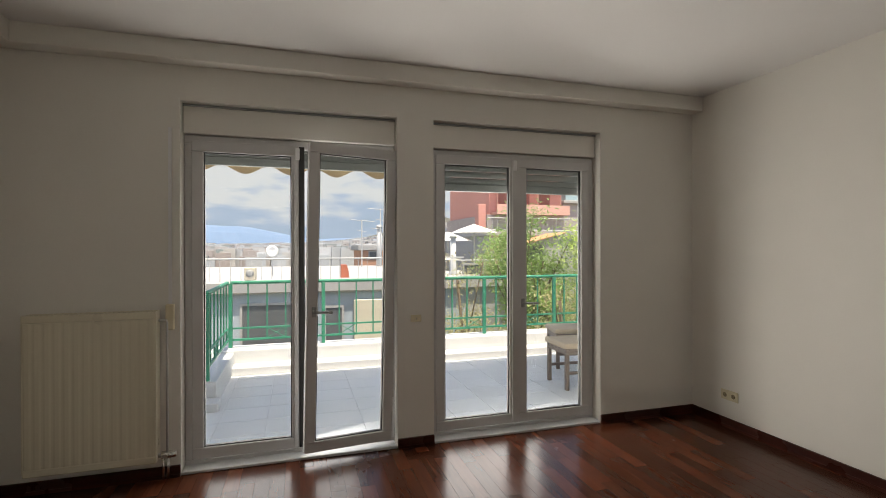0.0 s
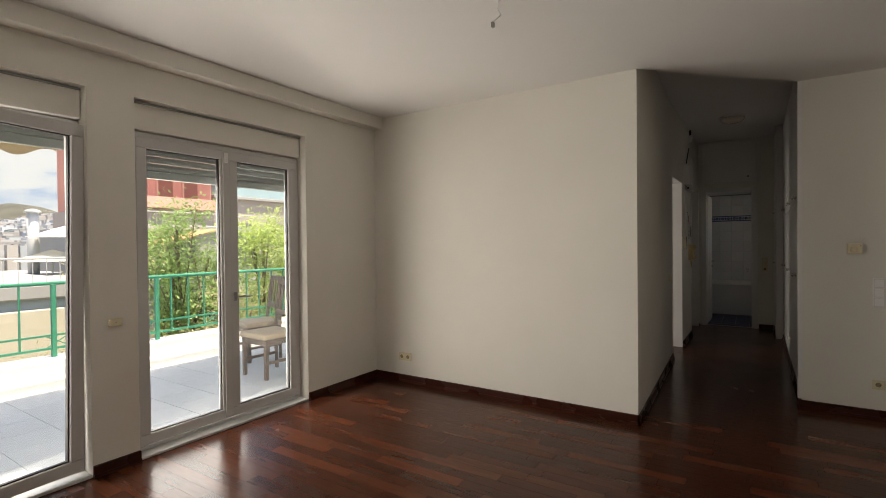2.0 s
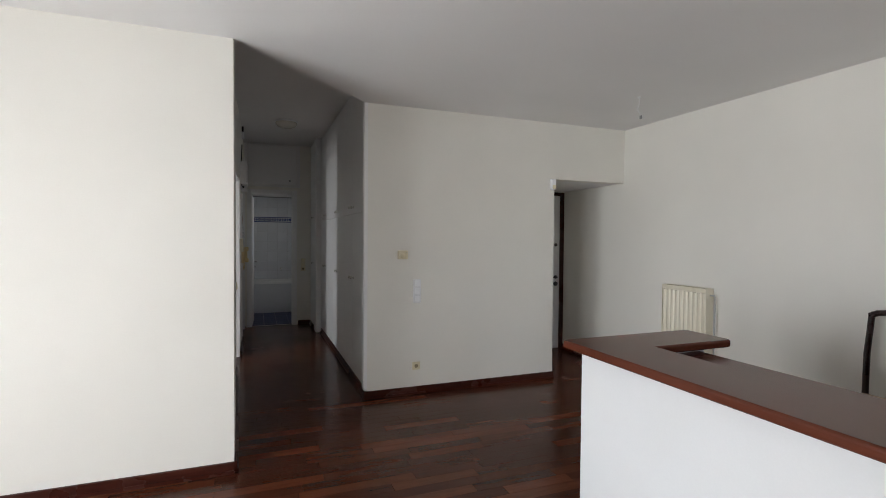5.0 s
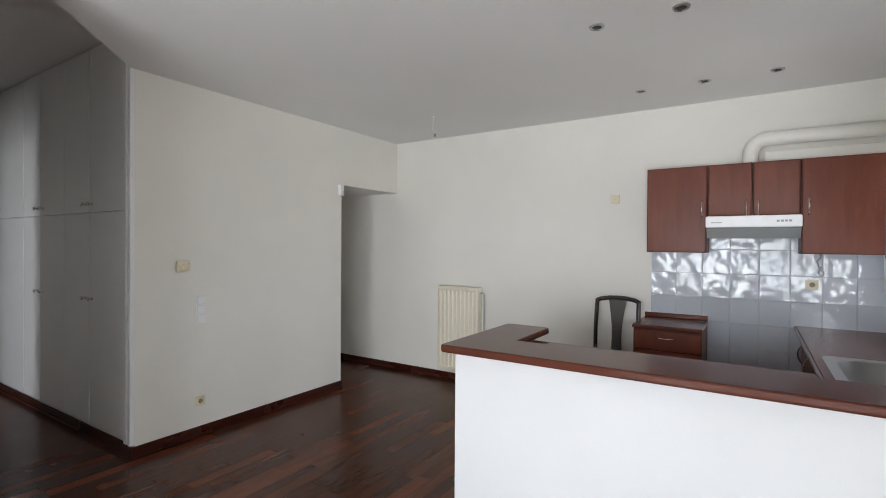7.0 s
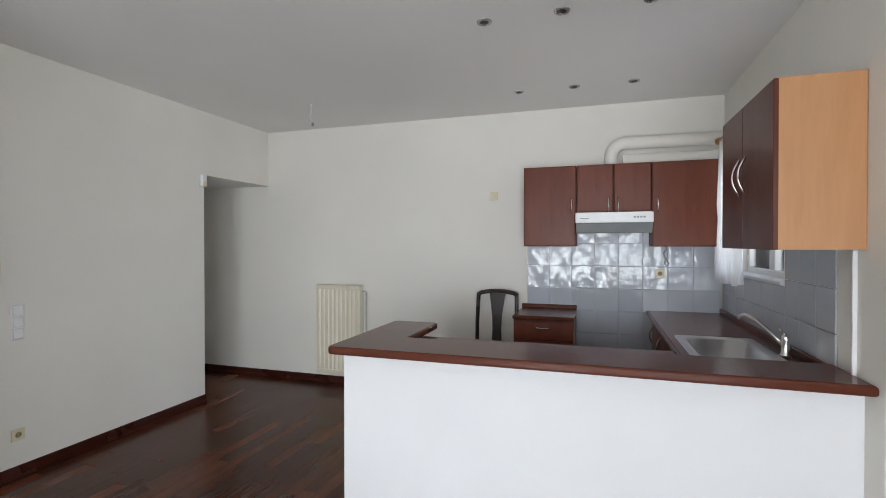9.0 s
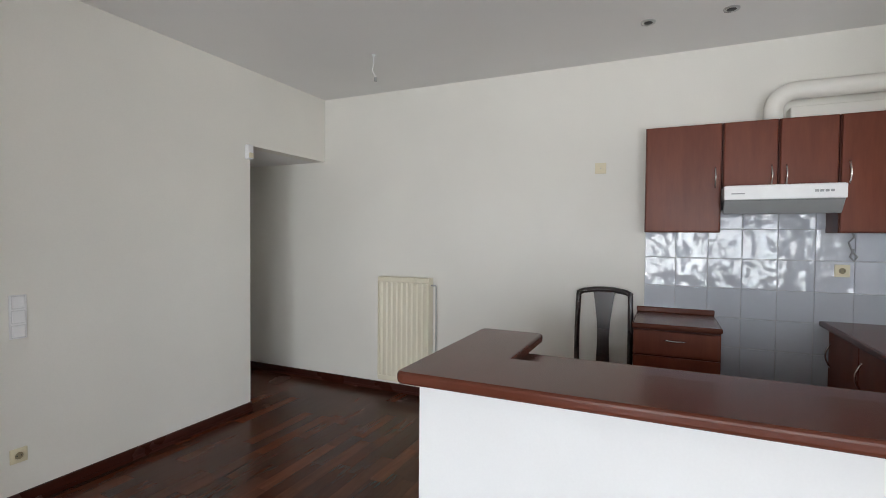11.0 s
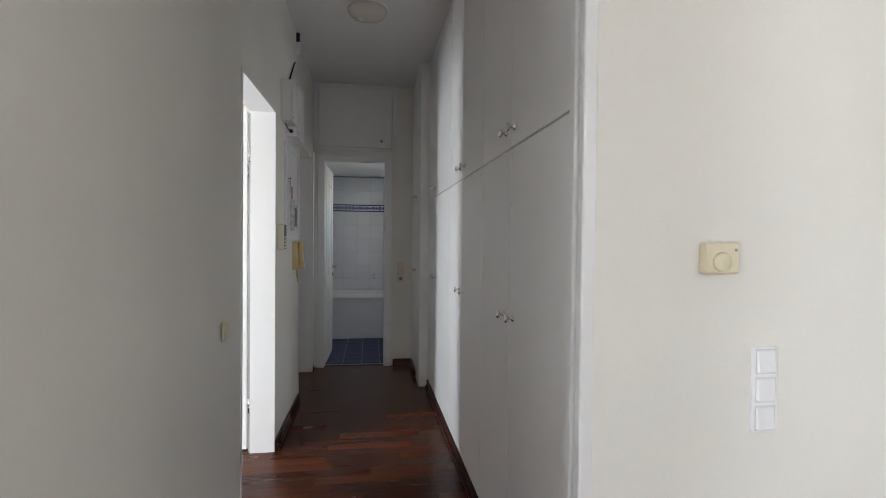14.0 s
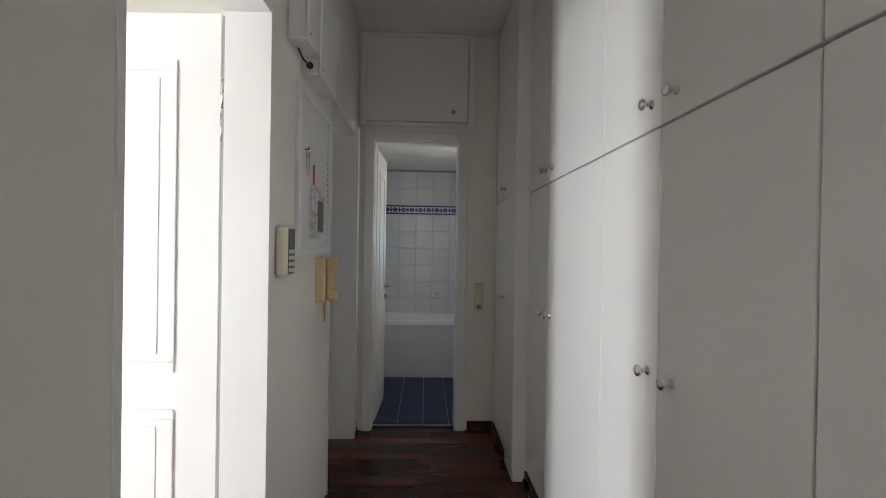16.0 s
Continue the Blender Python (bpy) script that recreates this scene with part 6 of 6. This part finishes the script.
def hill_h(y):
    return 2.5 + 9 * math.exp(-((y - 70) / 50) ** 2) + 21 * math.exp(-((y - 112) / 31) ** 2) + 7 * math.exp(-((y - 150) / 40) ** 2) + 1.6 * noise.noise(Vector((y * 0.05, 0, 3))) + 0.5 * noise.noise(Vector((y * 0.4, 0, 5)))


def mountain_h(y):
    return 46 + 52 * math.exp(-((y + 400) / 330) ** 4) + 9 * noise.noise(Vector((y * 0.006, 0, 7))) + 35 * math.exp(-((y + 1000) / 300) ** 2)


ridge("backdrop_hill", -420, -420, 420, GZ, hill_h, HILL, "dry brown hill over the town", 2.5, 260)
ridge("backdrop_mountain", -2200, -2300, 1200, GZ, mountain_h, MOUNT_HAZE, "far mountain with blue haze painted into its colour", 20, 300)

# Random wall tones, all cooled towards blue-grey to paint distance haze.
TOWN = mat("town_walls_haze", (0.56, 0.53, 0.48), 0.95, 0, 0.0, 1, 1, 0)
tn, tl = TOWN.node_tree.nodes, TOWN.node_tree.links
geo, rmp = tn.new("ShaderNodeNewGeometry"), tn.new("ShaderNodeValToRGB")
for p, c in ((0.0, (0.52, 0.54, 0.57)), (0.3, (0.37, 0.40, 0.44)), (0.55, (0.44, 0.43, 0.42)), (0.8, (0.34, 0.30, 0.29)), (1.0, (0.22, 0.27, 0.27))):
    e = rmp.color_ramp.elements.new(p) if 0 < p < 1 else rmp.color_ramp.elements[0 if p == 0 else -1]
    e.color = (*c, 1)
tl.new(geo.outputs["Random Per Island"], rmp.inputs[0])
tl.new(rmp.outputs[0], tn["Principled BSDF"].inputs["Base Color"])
rnd = random.Random(4)
vs, fs = [], []
for k in range(12000):
    x = -rnd.uniform(190, 410)
    y = rnd.uniform(-1.05, 0.75) * -x
    k2 = max(0.0, min(1.0, (-x - 290) / 130 + 0.1))
    base = GZ + max(0.0, (hill_h(y) - GZ)) * max(0.0, math.sin(math.pi / 2 * max(0, min(1, (-x - 150) / 270)))) * 0.62
    w, d, h = rnd.uniform(1.2, 3.2), rnd.uniform(1.2, 3.0), rnd.uniform(2.6, 6.2)
    if -x < 150:
        base, h = GZ, rnd.uniform(4.0, 7.0)
    b = len(vs)
    for i in range(8):
        vs.append((x + (w if i & 1 else -w), y + (d if i & 2 else -d), base + (h if i & 4 else -3)))
    fs += [(b, b + 1, b + 5, b + 4), (b + 1, b + 3, b + 7, b + 5), (b + 3, b + 2, b + 6, b + 7), (b + 2, b, b + 4, b + 6), (b + 4, b + 5, b + 7, b + 6)]
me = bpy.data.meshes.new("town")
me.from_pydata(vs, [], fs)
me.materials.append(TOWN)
tagged(new("town_houses", me), "pale town houses on the far hillside, haze painted in", "town", "", "stuff")

# Clouded sky near the horizon.
CLOUD = bpy.data.materials.new("cloudy_sky")
CLOUD.use_nodes = True
n, l = CLOUD.node_tree.nodes, CLOUD.node_tree.links
n.clear()
out, em, tc, mp = n.new("ShaderNodeOutputMaterial"), n.new("ShaderNodeEmission"), n.new("ShaderNodeTexCoord"), n.new("ShaderNodeMapping")
mp.inputs["Scale"].default_value = (0.0011, 0.0011, 0.0034)
no, rm = n.new("ShaderNodeTexNoise"), n.new("ShaderNodeValToRGB")
no.inputs["Scale"].default_value, no.inputs["Detail"].default_value, no.inputs["Roughness"].default_value = 3.6, 9, 0.6
l.new(tc.outputs["Object"], mp.inputs["Vector"])
l.new(mp.outputs[0], no.inputs["Vector"])
sx, ma = n.new("ShaderNodeSeparateXYZ"), n.new("ShaderNodeMath")
l.new(tc.outputs["Object"], sx.inputs[0])
ma.operation, ma.inputs[1].default_value = "MULTIPLY_ADD", 0.0006
l.new(sx.outputs["Z"], ma.inputs[0])
l.new(no.outputs[0], ma.inputs[2])
l.new(ma.outputs[0], rm.inputs[0])
rm.color_ramp.elements[0].position, rm.color_ramp.elements[0].color = 0.42, (0.46, 0.62, 0.84, 1)
rm.color_ramp.elements[1].position, rm.color_ramp.elements[1].color = 0.76, (0.82, 0.90, 1.0, 1)
e = rm.color_ramp.elements.new(0.58)
e.color = (0.50, 0.66, 0.92, 1)
l.new(rm.outputs[0], em.inputs["Color"])
em.inputs["Strength"].default_value = 0.49
l.new(em.outputs[0], out.inputs[0])
bm = mesh()
prev = None
for i in range(41):
    a = radians(90 + 12 + 156 * i / 40)
    row = [bm.verts.new((3200 * math.sin(a - radians(90)) * 0 - 3200 * abs(math.cos(a - radians(180))), 3200 * math.sin(a - radians(180)), z)) for z in (-40, 300, 700)]
    if prev:
        for k in range(2):
            bm.faces.new((prev[k], prev[k + 1], row[k + 1], row[k]))
    prev = row
structure("backdrop_sky", bm, CLOUD, "bright blue sky with white clouds near the horizon", "sky")

# ---- pieces: kitchen tiles, balcony tiles, floor boards ----
we = bpy.data.objects["wall_east"]
part("grout_bed", box(mesh(), XE - 0.006, XE - 0.0005, -3.429, -1.803, 0.0, 1.76), GROUT, we)
shared = {}
for i in range(9):
    for j in range(9):
        y1, z0 = -1.804 - i * 0.2, 0.083 - 0.2 + j * 0.2
        z0 = max(z0, 0.002)
        if j == 0 or y1 - 0.2 < -3.45 or (j == 8 and not (1 < i < 6)):
            continue
        w = min(0.197, y1 + 3.429)
        h = 0.197 if z0 + 0.197 < 1.74 else 1.74 - z0
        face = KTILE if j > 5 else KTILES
        if w < 0.19 or h < 0.19:
            t = part("tile", box(mesh(), -0.010, 0, -w, 0, 0, h, 0.0025, 1), face, we)
        elif face not in shared:
            t = part("tile", box(mesh(), -0.010, 0, -w, 0, 0, h, 0.0025, 1), face, we)
            shared[face] = t.data
        else:
            t = new("tile", shared[face])
            t.parent = we
        t.location = (XE - 0.004, y1, z0)
wk = bpy.data.objects["wall_kitchen_window"]
part("tile_trim", box(mesh(), 1.842, 1.858, YK + 0.0005, YK + 0.018, 0.942, 1.452, 0.003), WHITEP, wk, "white tile edge strip")
# Window wall takes the tile copy with shade in its colour.
me = None
for i in range(12):
    for j in range(3):
        x1, z0 = XE - 0.014 - i * 0.2, 0.883 + j * 0.2
        if x1 - 0.197 < 1.82:
            continue
        if z0 + 0.19 > KWZ0 and x1 > KW0 and x1 - 0.2 < KW1:
            if z0 > KWZ0:
                continue
            t = part("tile", box(mesh(), -0.1992, 0, 0, 0.010, 0, KWZ0 - z0 - 0.002, 0.0025, 1), KTILE_SHADE, wk)
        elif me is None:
            t = part("tile", box(mesh(), -0.1992, 0, 0, 0.010, 0, 0.197, 0.0025, 1), KTILE_SHADE, wk)
            me = t.data
        else:
            t = new("tile", me)
            t.parent = wk
        t.location = (x1, YK + 0.001, z0)

me = None
for i in range(8):
    for j in range(24):
        x0, y0 = -2.93 - (i + 1) * 0.35, -4.34 + j * 0.39
        if x0 < -5.75:
            continue
        if me is None:
            t = part("tile", box(mesh(), 0, 0.346, 0, 0.386, -0.012, 0, 0.0015), MARBLE, balc)
            me = t.data
        else:
            t = new("tile", me)
            t.parent = balc
        t.location = (x0 + 0.002, y0 + 0.002, -0.026)

floor = structure("floor", box(mesh(), -2.93, XE + 0.2, YS - 0.2, 5.335, -0.30, -0.013), SUBFLOOR, "glossy dark reddish-brown strip parquet floor", "floor")
rnd = random.Random(21)
PW = 0.088
lengths = [0.45, 0.55, 0.62, 0.7]
meshes = {}
near = 0
rest_v, rest_f = [], []
y = YS
while y < 5.21:
    # each stretch of the plan: living room, kitchen and hall, corridor, bedroom
    spans = [(XW - 0.3, XP if y < YK - PW else XE)] if y < YW else [(-2.6, 1.7), (RX0, XE)] if y < 2.3 else [(-2.6, 1.7)]
    for a, b in spans:
        x = a - rnd.uniform(0, 0.6)
        while x < b:
            L = rnd.choice(lengths)
            x0, x1 = max(x, a), min(x + L, b)
            x += L
            if x1 - x0 < 0.02:
                continue
            inside = -1.9 < x0 < 1.45 and -2.3 < y < 1.1 and abs(x1 - x0 - L) < 1e-6
            if inside and near < 300:
                near += 1
                if L not in meshes:
                    t = part("plank", box(mesh(), 0, L - 0.0012, 0, PW - 0.0012, -0.012, 0, 0.0008), PLANK, floor)
                    meshes[L] = t.data
                else:
                    t = new("plank", meshes[L])
                    t.parent = floor
                t.location = (x0, y, 0)
            else:
                k = len(rest_v)
                for i in range(8):
                    rest_v.append((x1 - 0.0012 if i & 1 else x0, y + PW - 0.0012 if i & 2 else y, 0.0 if i & 4 else -0.012))
                rest_f += [(k, k + 1, k + 5, k + 4), (k + 1, k + 3, k + 7, k + 5), (k + 3, k + 2, k + 6, k + 7), (k + 2, k, k + 4, k + 6), (k + 4, k + 5, k + 7, k + 6)]
    y += PW
me = bpy.data.meshes.new("planks")
me.from_pydata(rest_v, [], rest_f)
me.materials.append(PLANKJ)
pk = new("planks", me)
pk.parent = floor
tagged(pk, "", "", "", "stuff")
